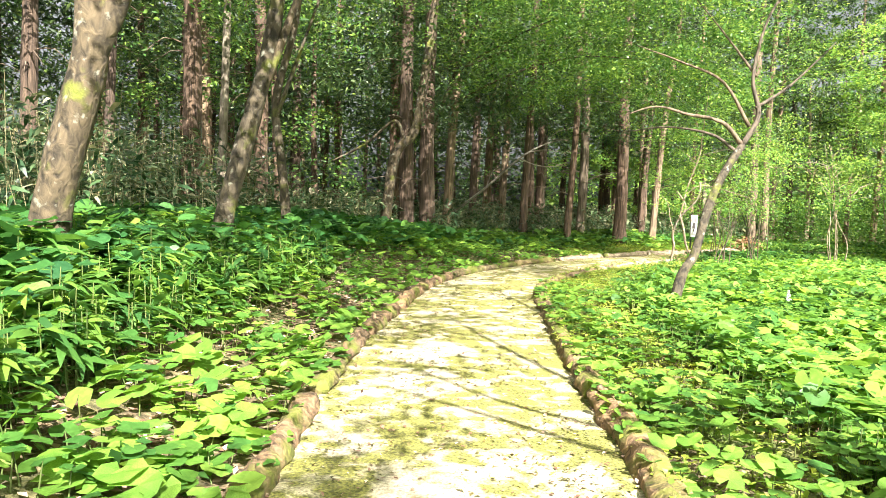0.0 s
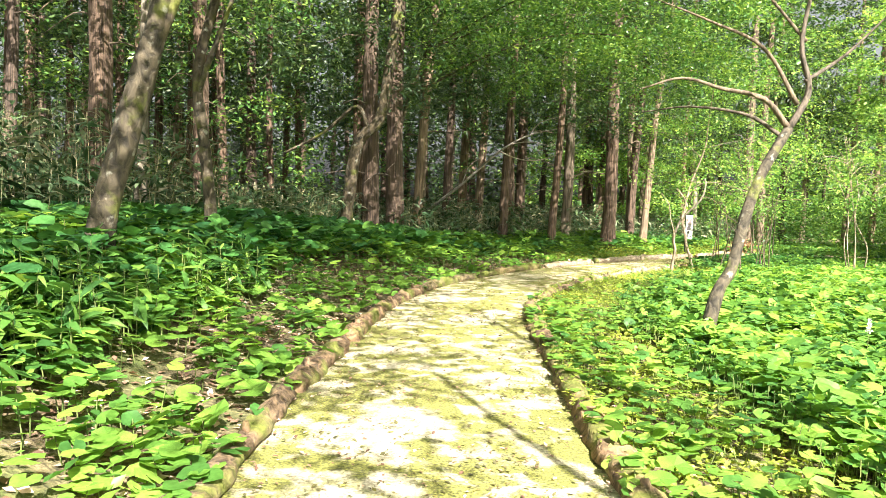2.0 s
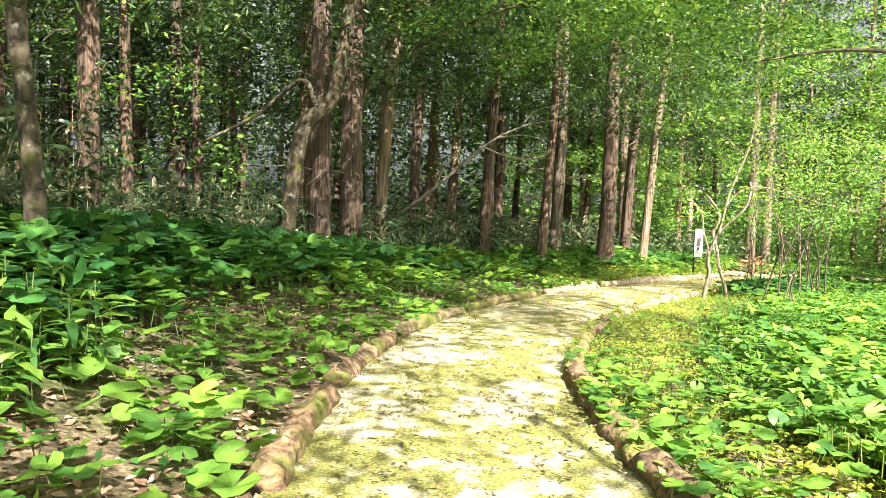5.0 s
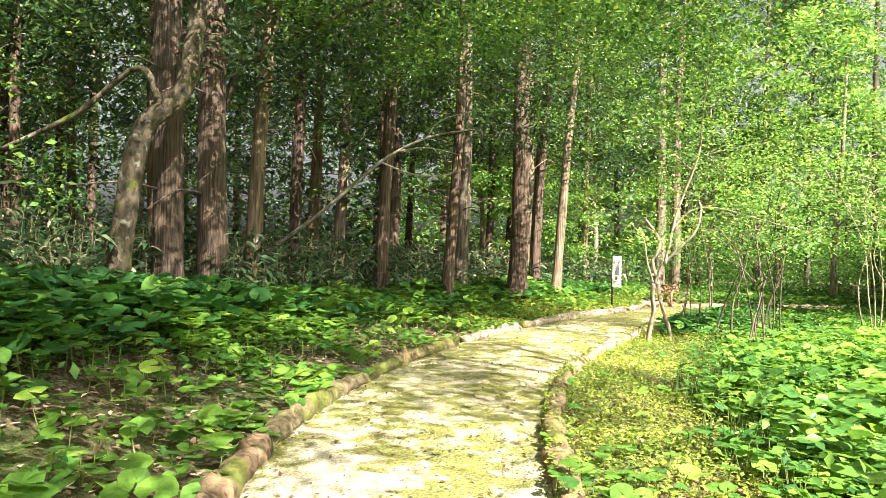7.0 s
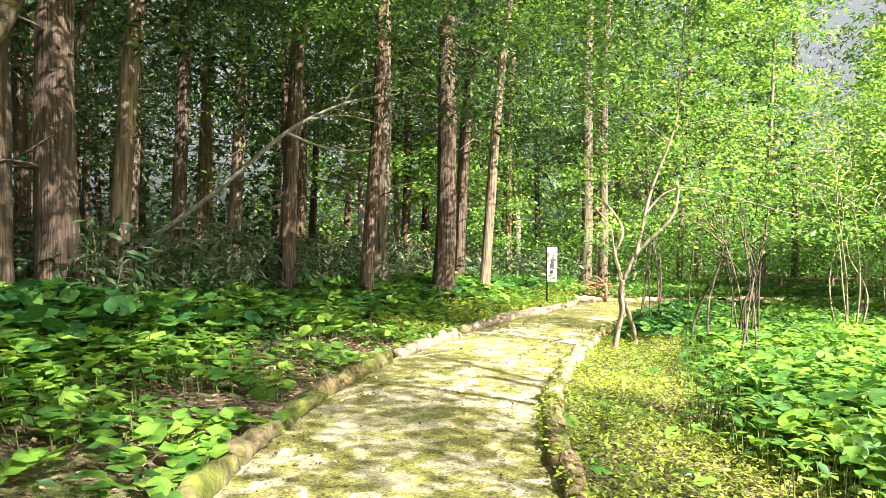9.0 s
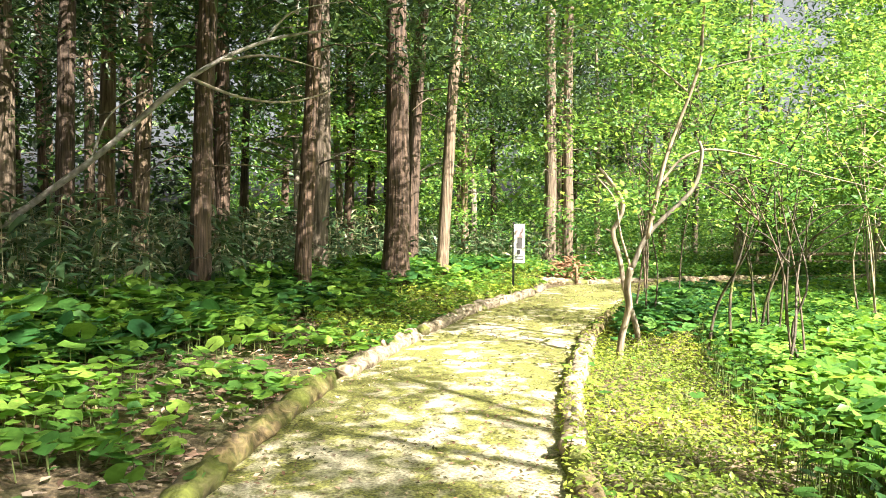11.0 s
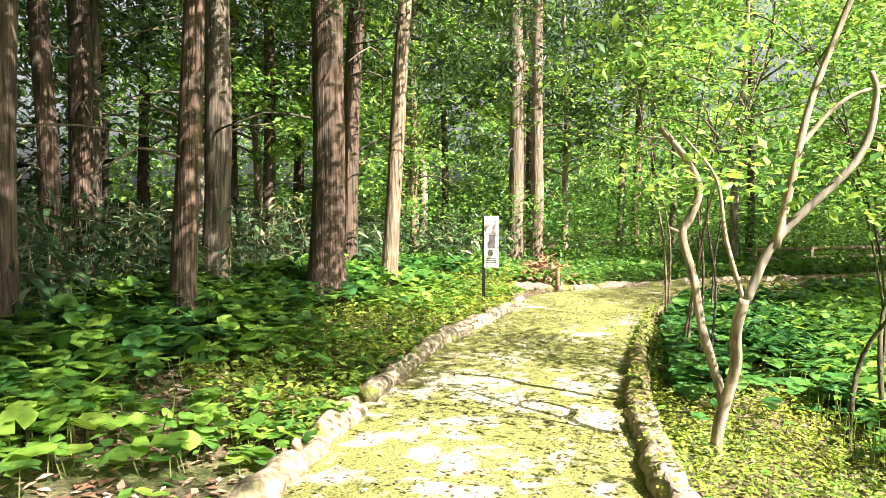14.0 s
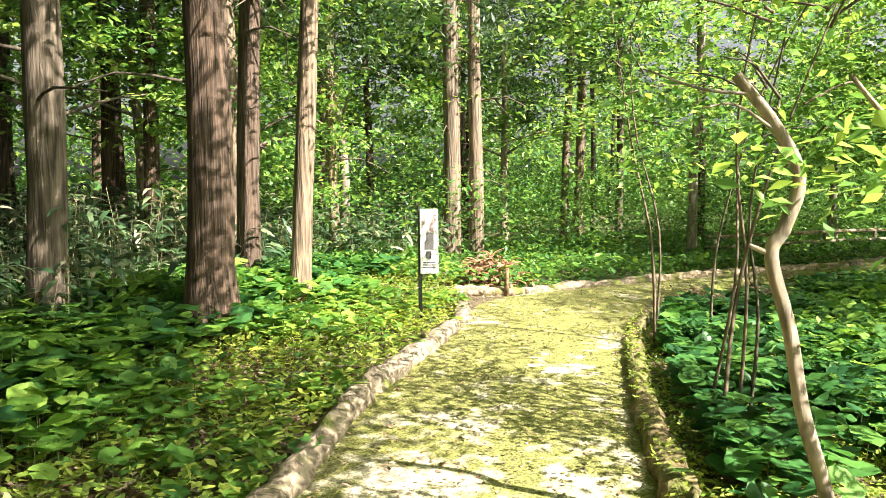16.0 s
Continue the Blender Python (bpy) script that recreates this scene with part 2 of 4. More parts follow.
def tube(bm, pts, radii, seg=9, rough=0.0, seed=0.0, cap=True):
    pts = [Vector(p) for p in pts]
    rings = []
    ref = Vector((1, 0, 0))
    for i, p in enumerate(pts):
        d = (pts[min(i + 1, len(pts) - 1)] - pts[max(i - 1, 0)]).normalized()
        if abs(d.dot(ref)) > 0.95:
            ref = Vector((0, 1, 0))
        u = (ref - d * ref.dot(d)).normalized()
        w = d.cross(u)
        ring = []
        for k in range(seg):
            a = 2 * math.pi * k / seg
            o = u * math.cos(a) + w * math.sin(a)
            r = radii[i]
            if rough:
                r *= 1 + rough * noise.noise(Vector((o.x * 1.6 + seed, o.y * 1.6, o.z * 1.6)) + p * 2.2)
            ring.append(bm.verts.new(p + o * r))
        rings.append(ring)
    for a, c in zip(rings, rings[1:]):
        for k in range(seg):
            bm.faces.new((a[k], a[(k + 1) % seg], c[(k + 1) % seg], c[k]))
    if cap:
        bm.faces.new(rings[0][::-1])
        bm.faces.new(rings[-1])


def spline(pts, n):
    """Catmull-Rom through points."""
    p = [Vector(q) for q in pts]
    p = [p[0] * 2 - p[1]] + p + [p[-1] * 2 - p[-2]]
    out = []
    for i in range(len(p) - 3):
        for k in range(n):
            t = k / n
            a, b2, c, d = p[i:i + 4]
            out.append(0.5 * ((2 * b2) + (c - a) * t + (2 * a - 5 * b2 + 4 * c - d) * t * t + (3 * b2 - a - 3 * c + d) * t ** 3))
    out.append(p[-2])
    return out


def limb(bm, pts, r0, r1, n=4, seg=8, rough=0.12, seed=0.0):
    q = spline(pts, n)
    m = len(q) - 1
    tube(bm, q, [r0 + (r1 - r0) * i / m for i in range(m + 1)], seg, rough, seed)


RNG = np.random.default_rng(7)


def spin(n, tilt, rng):
    """Rotations: any turn about z, then a lean of up to tilt radians."""
    a, t, p = rng.uniform(0, 2 * np.pi, n), np.abs(rng.normal(0, tilt, n)), rng.uniform(0, 2 * np.pi, n)
    ca, sa, z, o = np.cos(a), np.sin(a), np.zeros(n), np.ones(n)
    rz = np.stack([np.stack([ca, -sa, z], 1), np.stack([sa, ca, z], 1), np.stack([z, z, o], 1)], 1)
    kx, ky, ct, st = np.cos(p), np.sin(p), np.cos(t), np.sin(t)
    v = 1 - ct
    rt = np.stack([np.stack([ct + kx * kx * v, kx * ky * v, ky * st], 1), np.stack([kx * ky * v, ct + ky * ky * v, -kx * st], 1), np.stack([-ky * st, kx * st, ct], 1)], 1)
    return rt @ rz


def scatter(name, shape, pos, size, rot):
    """One mesh of many copies of a small leaf."""
    tv, tf = shape
    tv = np.array(tv, float)
    k, n = len(tv), len(pos)
    v = np.einsum("nij,kj->nki", rot, tv) * np.asarray(size)[:, None, None] + np.asarray(pos)[:, None, :]
    flat = np.array([i for f in tf for i in f])
    idx = (flat[None, :] + (np.arange(n) * k)[:, None]).ravel()
    return raw_mesh(name, v.reshape(-1, 3), np.tile([len(f) for f in tf], n), idx)


LEAF = ([(-0.5, 0, 0), (0, -0.26, 0.06), (0.5, 0, -0.04), (0, 0.26, 0.06)], [(0, 1, 2), (0, 2, 3)])
BLADE = ([(0, 0, 0), (0.35, -0.12, 0.05), (0.7, -0.09, -0.05), (1, 0, -0.26), (0.7, 0.09, -0.05), (0.35, 0.12, 0.05)], [(0, 1, 5), (1, 2, 4, 5), (2, 3, 4)])
NEEDLE = ([(-0.5, 0, 0.04), (0, -0.13, 0), (0.5, 0, -0.1), (0, 0.13, 0)], [(0, 1, 2, 3)])


def round_leaf(lobes, cup, seed):
    rng = np.random.default_rng(seed)
    v, n = [(0, 0, -0.02)], 10
    for i in range(n):
        a = math.pi * (0.08 + 1.84 * i / (n - 1))
        r = 0.5 * (1 + 0.07 * rng.normal()) * (1.0 - 0.10 * (i in (0, n - 1)))
        v.append((r * math.cos(a) * 1.0 + 0.05, r * math.sin(a) * 1.08, cup * r * r * 2 + 0.035 * math.sin(i * lobes) + 0.02 * rng.normal()))
    return v, [(0, i, i + 1) for i in range(1, n)]


FUKI = [round_leaf(2.1, 0.12, 3), round_leaf(1.3, -0.16, 4), round_leaf(2.6, 0.02, 5)]


def patch_points(n, box, keep, rng):
    x = rng.uniform(box[0], box[2], n)
    y = rng.uniform(box[1], box[3], n)
    m = keep(x, y)
    return x[m], y[m]


def drift(x, y, scale, ox=0.0):
    """Soft noise in 0..1 for patchiness."""
    return np.array([0.5 + 0.5 * noise.noise(Vector((a * scale + ox, c * scale, ox))) for a, c in zip(x, y)])


# ---- ground ----
def build_ground():
    xs = np.r_[-400, -150, -60, -40, np.arange(-24, 24.01, 0.3), 32, 45, 70, 150, 400]
    ys = np.r_[-400, -150, -60, -30, np.arange(-8, 44.01, 0.3), 55, 75, 150, 400]
    gx, gy = np.meshgrid(xs, ys)
    h = height(gx.ravel(), gy.ravel())
    v = np.c_[gx.ravel(), gy.ravel(), h]
    w, n = len(xs), len(ys)
    i = np.arange(n - 1)[:, None] * w + np.arange(w - 1)[None, :]
    quad = np.stack([i, i + 1, i + w + 1, i + w], -1).reshape(-1, 4)
    me = raw_mesh("ground", v, np.full(len(quad), 4), quad.ravel())
    me.polygons.foreach_set("use_smooth", [True] * len(me.polygons))
    tagged(link("ground", me, M_SOIL), "forest floor of brown leaf litter and soil", "ground", kind="structure")


def build_path():
    bm = bmesh.new()
    lp = smooth_line(LEFT[:-1] + [(9.9, 26.9), (10.8, 27.35), (12.3, 27.35), (15.2, 27.05), (22, 26.0), (40, 23.1)], 0.2)
    rp = smooth_line(RIGHT, 0.2)
    rows = []
    for q in lp:
        k = int(np.argmin(np.hypot(*(rp - q).T)))
        rows.append((q, rp[k]))
    grid = []
    for q, r in rows:
        line = []
        for j in range(9):
            t = -0.03 + 1.06 * j / 8
            p = q + (r - q) * t
            z = 0.012 + 0.018 * math.sin(math.pi * min(max(t, 0), 1)) + 0.008 * noise.noise(Vector((p[0] * 1.5, p[1] * 1.5, 0)))
            line.append(bm.verts.new((p[0], p[1], z + 0.02)))
        grid.append(line)
    for a, c in zip(grid, grid[1:]):
        for j in range(8):
            bm.faces.new((a[j], a[j + 1], c[j + 1], c[j]))
    tagged(part("path", bm, M_PATH), "pale gravel footpath with patches of olive moss", "path", kind="structure")


build_ground()
build_path()


# ---- edging logs ----
def log_along(line, s0, s1, r, off, mat, label, seed, lift=0.0):
    """A log laid along a stretch of an edge line."""
    s = np.r_[0, np.cumsum(np.hypot(*np.diff(line, axis=0).T))]
    a = np.array([np.interp(s0, s, line[:, 0]), np.interp(s0, s, line[:, 1])])
    c = np.array([np.interp(s1, s, line[:, 0]), np.interp(s1, s, line[:, 1])])
    m = np.array([np.interp((s0 + s1) / 2, s, line[:, 0]), np.interp((s0 + s1) / 2, s, line[:, 1])])
    d = (c - a) / np.linalg.norm(c - a)
    nrm = np.array([-d[1], d[0]]) * off
    m = (m + (a + c) / 2) / 2
    rng = random.Random(seed)
    bm = bmesh.new()
    z = r * 0.3 + lift
    ctl = [(a[0] + nrm[0], a[1] + nrm[1], z + rng.uniform(-.01, .02)), (m[0] + nrm[0], m[1] + nrm[1], z), (c[0] + nrm[0], c[1] + nrm[1], z + rng.uniform(-.01, .02))]
    q = spline(ctl, 14)
    rad = [r * (1 + 0.10 * math.sin(i * 1.3 + seed)) for i in range(len(q))]
    tube(bm, q, rad, 14, 0.5, seed)
    root = thing("log", m[0], m[1], 0, label, "log", "logs edging the path")
    bmesh.ops.translate(bm, verts=bm.verts, vec=(-m[0], -m[1], 0))
    part("trunk_piece", bm, mat, root)
    bm = bmesh.new()
    for k in range(1):
        p = q[rng.randint(2, len(q) - 3)]
        tube(bm, [p + Vector((0, 0, r * .5)), p + Vector((rng.uniform(-.05, .05), rng.uniform(-.05, .05), r * 1.35))], [r * .34, r * .24], 7, 0.2, k)
    bmesh.ops.translate(bm, verts=bm.verts, vec=(-m[0], -m[1], 0))
    part("branch_stub", bm, mat, root)
    return root


def line_len(line):
    return float(np.hypot(*np.diff(line, axis=0).T).sum())


def build_logs():
    rng = random.Random(11)
    s, i = 4.0, 0
    while s < line_len(L_LINE) - 1.2:
        n = rng.uniform(1.7, 2.6)
        y = np.interp(s, np.linspace(0, line_len(L_LINE), len(L_LINE)), L_LINE[:, 1])
        mat = M_LOG if y < 14 else (M_LOGMOSS if y < 20 else M_LOGPALE)
        lab = {"mossy_log_bark": "rotting brown log edging the path, patched with moss", "moss_covered_log_bark": "low mossy log half sunk beside the path", "weathered_log_wood": "weathered grey log with yellow moss edging the path"}[mat.name]
        log_along(L_LINE, s, s + n, rng.uniform(.08, .105), 0.05, mat, lab, i * 3.1, 0.035)
        s, i = s + n + rng.uniform(.05, .5), i + 1
    s = 4.0
    while s < 38:
        n = rng.uniform(1.9, 2.8)
        y = np.interp(s, np.linspace(0, line_len(R_LINE), len(R_LINE)), R_LINE[:, 1])
        mat = M_LOG if y < 17 else (M_LOGPALE if y < 20.5 else M_LOGMOSS)
        lab = {"mossy_log_bark": "brown bark log edging the path under leaves", "moss_covered_log_bark": "log thick with green moss edging the path", "weathered_log_wood": "split pale weathered log edging the path"}[mat.name]
        log_along(R_LINE, s, s + n, rng.uniform(.085, .11), -0.07, mat, lab, 50 + i * 2.3, 0.02)
        s, i = s + n + rng.uniform(.02, .2), i + 1
    s = 0.0
    for n in (1.25, 2.6, 2.4, 2.3, 2.6, 2.6, 2.6):
        log_along(F_LINE, s, s + n, 0.10, 0.05, M_LOGPALE, "long weathered log lying across the end of the path", 90 + s)
        s += n + 0.04


build_logs()


# ---- foliage shapes shared by the trees ----
def cloud(name, centres, per, spread, size, shape, tilt, rng, flat=1.0):
    c = np.repeat(np.asarray(centres, float), per, axis=0)
    o = rng.normal(0, 1, c.shape) * np.array([spread, spread, spread * flat])
    p = c + o
    return scatter(name, shape, p, rng.uniform(0.6, 1.25, len(p)) * size, spin(len(p), tilt, rng))


def cedar_crown(seed, h, low, n=210, per=28, size=0.24):
    """Drooping tufts on whorled boughs."""
    rng = np.random.default_rng(seed)
    z = low + (h - low) * rng.uniform(0, 1, n) ** 0.9
    reach = (0.5 + 2.6 * (1 - (z - low) / (h - low)) ** 0.7) * rng.uniform(0.3, 1, n)
    a = rng.uniform(0, 2 * np.pi, n)
    c = np.c_[np.cos(a) * reach, np.sin(a) * reach, z - 0.25 * reach]
    return cloud("crown", c, per, 0.22, size * 1.15, NEEDLE, 0.9, rng, 0.8)


def tier_crown(seed, centres, per, spread, size, flat=0.4, tilt=0.75):
    rng = np.random.default_rng(seed)
    return cloud("crown", centres, per, spread, size, LEAF, tilt, rng, flat)


CEDAR_MESH = [cedar_crown(21, 16, 4.6, 160, 60, 0.16), cedar_crown(22, 18, 5.4, 160, 60, 0.16), cedar_crown(23, 14, 3.7, 160, 60, 0.16), cedar_crown(24, 16, 4.8, 120, 24, 0.25), cedar_crown(25, 17, 5.6, 120, 24, 0.25), cedar_crown(26, 14, 4.0, 120, 24, 0.25)]


def cedar_trunk_mesh(seed, r, h, lean):
    bm = bmesh.new()
    n = 22
    pts, rad = [], []
    for i in range(n + 1):
        t = i / n
        z = -0.3 + (h + 0.3) * t ** 1.4
        pts.append((lean[0] * z / h + 0.05 * math.sin(z * 0.6 + seed), lean[1] * z / h + 0.05 * math.cos(z * 0.5 + seed), z))
        rad.append(r * (1 - 0.75 * max(z, 0) / h) * (1 + 0.45 * math.exp(-max(z, 0) / 0.28)))
    tube(bm, pts, rad, 14, 0.16, seed)
    return bm


def bare_branch(rng, r, low, high):
    """A dead snag on a forest trunk."""
    bm = bmesh.new()
    z, a, ln = rng.uniform(low, high), rng.uniform(0, 6.28), rng.uniform(0.5, 1.6)
    d = Vector((math.cos(a), math.sin(a), 0))
    limb(bm, [d * r * .5 + Vector((0, 0, z)), d * ln * .5 + Vector((0, 0, z + .05)), d * ln + Vector((rng.uniform(-.2, .2), rng.uniform(-.2, .2), z - rng.uniform(0, .35)))], .018, .006, 2, 5)
    return bm


def cedar(x, y, r, seed, h=17, lean=(0, 0), mat=None, crown=0, label="tall straight cedar with reddish fibrous bark"):
    root = thing("cedar_tree", x, y, hz(x, y), label, "tree", "cedar trees")
    part("trunk", cedar_trunk_mesh(seed, r, h, lean), mat or M_CEDAR, root)
    rng = random.Random(seed)
    for _ in range(6):
        part("branch", bare_branch(rng, r, 1.6, 5.5), M_TWIG, root, "dead bare side branch")
    c = new("crown", CEDAR_MESH[crown])
    c.parent = root
    c.location = (lean[0] * .6, lean[1] * .6, 0)
    c.rotation_euler = (0, 0, seed * 1.7)
    return root


for m in CEDAR_MESH:
    m.materials.append(M_NEEDLE)

CEDARS = [(-0.75, 19.9, .22, M_CEDAR, (0.1, .2), 2), (-0.15, 20.3, .23, M_CEDAR, (0.0, .3), 0), (0.25, 22.2, .14, M_CEDAR2, (0.9, 0), 2), (2.70, 23.9, .14, M_CEDAR, (.3, 0), 0),
          (4.2, 24.6, .125, M_CEDAR, (.5, 0), 2), (4.75, 26.2, .17, M_CEDAR2, (.2, 0), 1), (6.1, 26.1, .23, M_CEDAR, (.3, .1), 1), (7.45, 27.3, .125, M_CEDAR2, (1.6, 0), 0), (7.3, 28.6, .16, M_CEDAR, (1.0, 0), 2),
          (0.9, 26.2, .15, M_CEDAR, (0, 0), 1), (1.9, 27.5, .15, M_CEDAR2, (.3, 0), 0), (3.3, 28, .16, M_CEDAR, (0, .2), 2), (12.3, 31.2, .19, M_CEDAR2, (.1, 0), 0), (12.75, 31.0, .15, M_CEDAR2, (.2, 0), 1),
          (13.9, 33.4, .13, M_CEDAR2, (.5, 0), 2), (15.3, 35.0, .15, M_CEDAR, (-.3, 0), 0), (16.9, 32.8, .11, M_CEDAR2, (.4, 0), 2), (18.7, 34.2, .14, M_CEDAR2, (.1, 0), 1),
          (11.0, 34.6, .12, M_CEDAR2, (.2, 0), 0), (20.6, 31.6, .12, M_CEDAR, (-.2, 0), 1), (10.0, 31.8, .10, M_CEDAR2, (.3, 0), 2)]
for i, (x, y, r, mat, lean, c) in enumerate(CEDARS):
    cedar(x, y, r, i + 1.3, 17 + (i % 3), lean, mat, c, "tall straight cedar with reddish fibrous bark" if mat is M_CEDAR else "slender pale-barked cedar at the forest edge")


def build_cedar_wood():
    """The plantation behind: straight trunks in uneven rows."""
    protos = []
    for k in range(4):
        x, y = (-9, 24 + 4 * k)
        protos.append(cedar(x, y, (.15, .18, .13, .2)[k], 40 + k, 16 + k, (.2 * k - .3, .1), (M_CEDAR, M_CEDAR2)[k == 1], 3 + k % 3, "cedar of the shaded plantation, bare below"))
    rng = random.Random(5)
    spots = [(x, y) for x, y, *_ in CEDARS] + [(-9, 24 + 4 * k) for k in range(4)]
    tries = 0
    while len(spots) < 112 and tries < 6000:
        tries += 1
        x, y = rng.uniform(-22, 9), rng.uniform(9, 50)
        d = side(L_LINE, x, y)[0]
        if d < (4.4 if y < 18 else 3.2) or (x > 4 and y < 29) or (x < -3 and y < 13 and d < 7):
            continue
        if min((x - a) ** 2 + (y - c) ** 2 for a, c in spots) < 1.5:
            continue
        spots.append((x, y))
        copy_thing(protos[rng.randrange(4)], Matrix.Translation((x, y, hz(x, y))) @ Matrix.Rotation(rng.uniform(0, 6.28), 4, "Z"))


build_cedar_wood()


# ---- crooked broadleaved trees beside the path ----
def woody(name, x, y, label, trunk_pts, r0, r1, mat, limbs=(), crown=None, crown_mat=None, category="tree", group="", n=6, limb_mat=None):
    z0 = hz(x, y)
    root = thing(name, x, y, z0, label, category, group)
    bm = bmesh.new()
    limb(bm, trunk_pts, r0, r1, n, 12, 0.2, x)
    part("trunk", bm, mat, root)
    for k, (pts, a, c) in enumerate(limbs):
        bm = bmesh.new()
        limb(bm, pts, a, c, 5, 7, 0.15, k)
        part("limb", bm, limb_mat or mat, root)
    if crown is not None:
        ob = new("crown", crown)
        if not crown.materials:
            crown.materials.append(crown_mat)
        ob.parent = root
    return root


def tiers(seed, n, box, hole=0.0):
    rng = np.random.default_rng(seed)
    return np.c_[rng.uniform(box[0], box[1], n), rng.uniform(box[2], box[3], n), rng.uniform(box[4], box[5], n)]


# both cherry crowns are stretched over the path, out of view, to shade the bank
woody("cherry_tree", -2.05, 6.0, "stout mossy cherry tree with ringed lichen-spotted bark", [(0, 0, -.3), (.05, 0, .5), (.2, 0, 1.2), (.42, .05, 2.1), (.4, .1, 3.2), (.4, .3, 6)], .2, .12, M_CHERRY,
      [([(.42, .05, 2.0), (.75, .1, 2.8), (1.1, .2, 3.8), (1.9, .4, 5.5), (3.6, .5, 6.8)], .12, .03), ([(.4, .2, 4.2), (1.2, -.6, 5.4), (2.6, -1.2, 6.2), (4.4, -1.4, 6.8)], .07, .02)], tier_crown(61, tiers(61, 180, (-1.6, 5.6, -4.2, 3, 5.0, 9)), 80, .38, .13), M_BROAD, group="trees beside the path")
woody("cherry_tree", -1.6, 9.0, "leaning dark cherry tree with bare shaded trunk", [(0, 0, -.3), (.02, 0, .5), (.2, .05, 1.3), (.4, .1, 2.1), (.62, .2, 3.2), (.9, .4, 6)], .15, .09, M_CHERRY,
      [([(.4, .1, 2.0), (.7, .2, 2.9), (1.2, .4, 4.2), (2.4, .6, 5.8), (4.0, .4, 6.8)], .075, .02), ([(.7, .25, 3.8), (1.4, 1.2, 5.2), (2.8, 2.0, 6.4)], .05, .02)], tier_crown(62, tiers(62, 180, (-1.2, 5.4, -2.5, 3, 5.4, 9)), 60, .38, .13), M_BROAD, group="trees beside the path")
woody("thin_tree", -1.73, 12.2, "thin crooked tree among the undergrowth of the bank", [(0, 0, -.3), (0, 0, .6), (-.1, 0, 1.6), (-.22, .05, 2.6), (0.1, .1, 4), (.4, .2, 6.5)], .10, .05, M_CHERRY,
      [([(-.2, 0, 2.3), (.1, .1, 3.2), (.5, .2, 4.4)], .05, .02)], tier_crown(63, tiers(63, 110, (-2.5, 2.5, -2.5, 2.5, 4.2, 8.5)), 60, .38, .12), M_BROAD, group="trees beside the path")
woody("thin_tree", -3.9, 14.6, "thin grey-barked tree standing in the bamboo grass", [(0, 0, -.3), (0, 0, 1), (.05, 0, 2.5), (.15, 0, 6.5)], .12, .07, M_SMOOTH, (), tier_crown(64, tiers(64, 60, (-2, 2, -2, 2, 4, 7.5)), 50, .35, .11), M_BROAD, group="trees beside the path")
woody("crooked_tree", -1.15, 19.0, "crooked lichen-spotted tree leaning against the cedars", [(0, 0, -.3), (.02, 0, .4), (.1, 0, 1.4), (.3, 0, 2.5), (.75, .05, 3.0), (.95, .1, 4.2), (1.3, .2, 7)], .165, .10, M_CHERRY,
      [([(.5, 0, 2.8), (.2, .1, 3.3), (-.6, .3, 2.7), (-1.6, .5, 2.2)], .05, .03)], tier_crown(65, tiers(65, 70, (-1, 3.4, -2, 2, 5, 9)), 50, .4, .11), M_BROAD, group="trees beside the path")

woody("small_tree", 4.73, 10.78, "slender crooked young tree with spreading bare limbs", [(0, 0, -.25), (0.0, 0, .25), (.12, .1, .7), (.32, .25, 1.0), (.5, .4, 1.6), (.75, .55, 2.2), (1.1, .77, 2.7)], .085, .055, M_CHERRY,
      [([(1.1, .77, 2.7), (1.35, .85, 3.2), (1.25, .9, 3.8), (1.5, 1.0, 4.8), (2.1, 1.1, 5.6)], .045, .012),
       ([(1.1, .77, 2.7), (.75, .7, 3.05), (.2, .6, 3.15), (-.3, .5, 3.25), (-.8, .4, 3.1)], .04, .01),
       ([(1.0, .74, 2.6), (.7, 1.1, 2.9), (.1, 1.5, 3.05), (-.5, 1.8, 3.0)], .03, .008),
       ([(1.2, .8, 3.0), (.8, .9, 3.7), (.1, .8, 4.0), (-.6, .6, 4.2)], .032, .008),
       ([(1.3, .86, 3.3), (1.9, 1.1, 3.7), (2.6, 1.2, 4.4)], .03, .008),
       ([(1.3, .9, 3.8), (.9, 1.4, 4.6), (.5, 2.0, 5.4)], .025, .006)],
      tier_crown(66, tiers(66, 36, (-.2, 3.6, -.6, 2.6, 3.7, 6.2)), 55, .26, .075), M_MAPLE, limb_mat=M_TWIG)

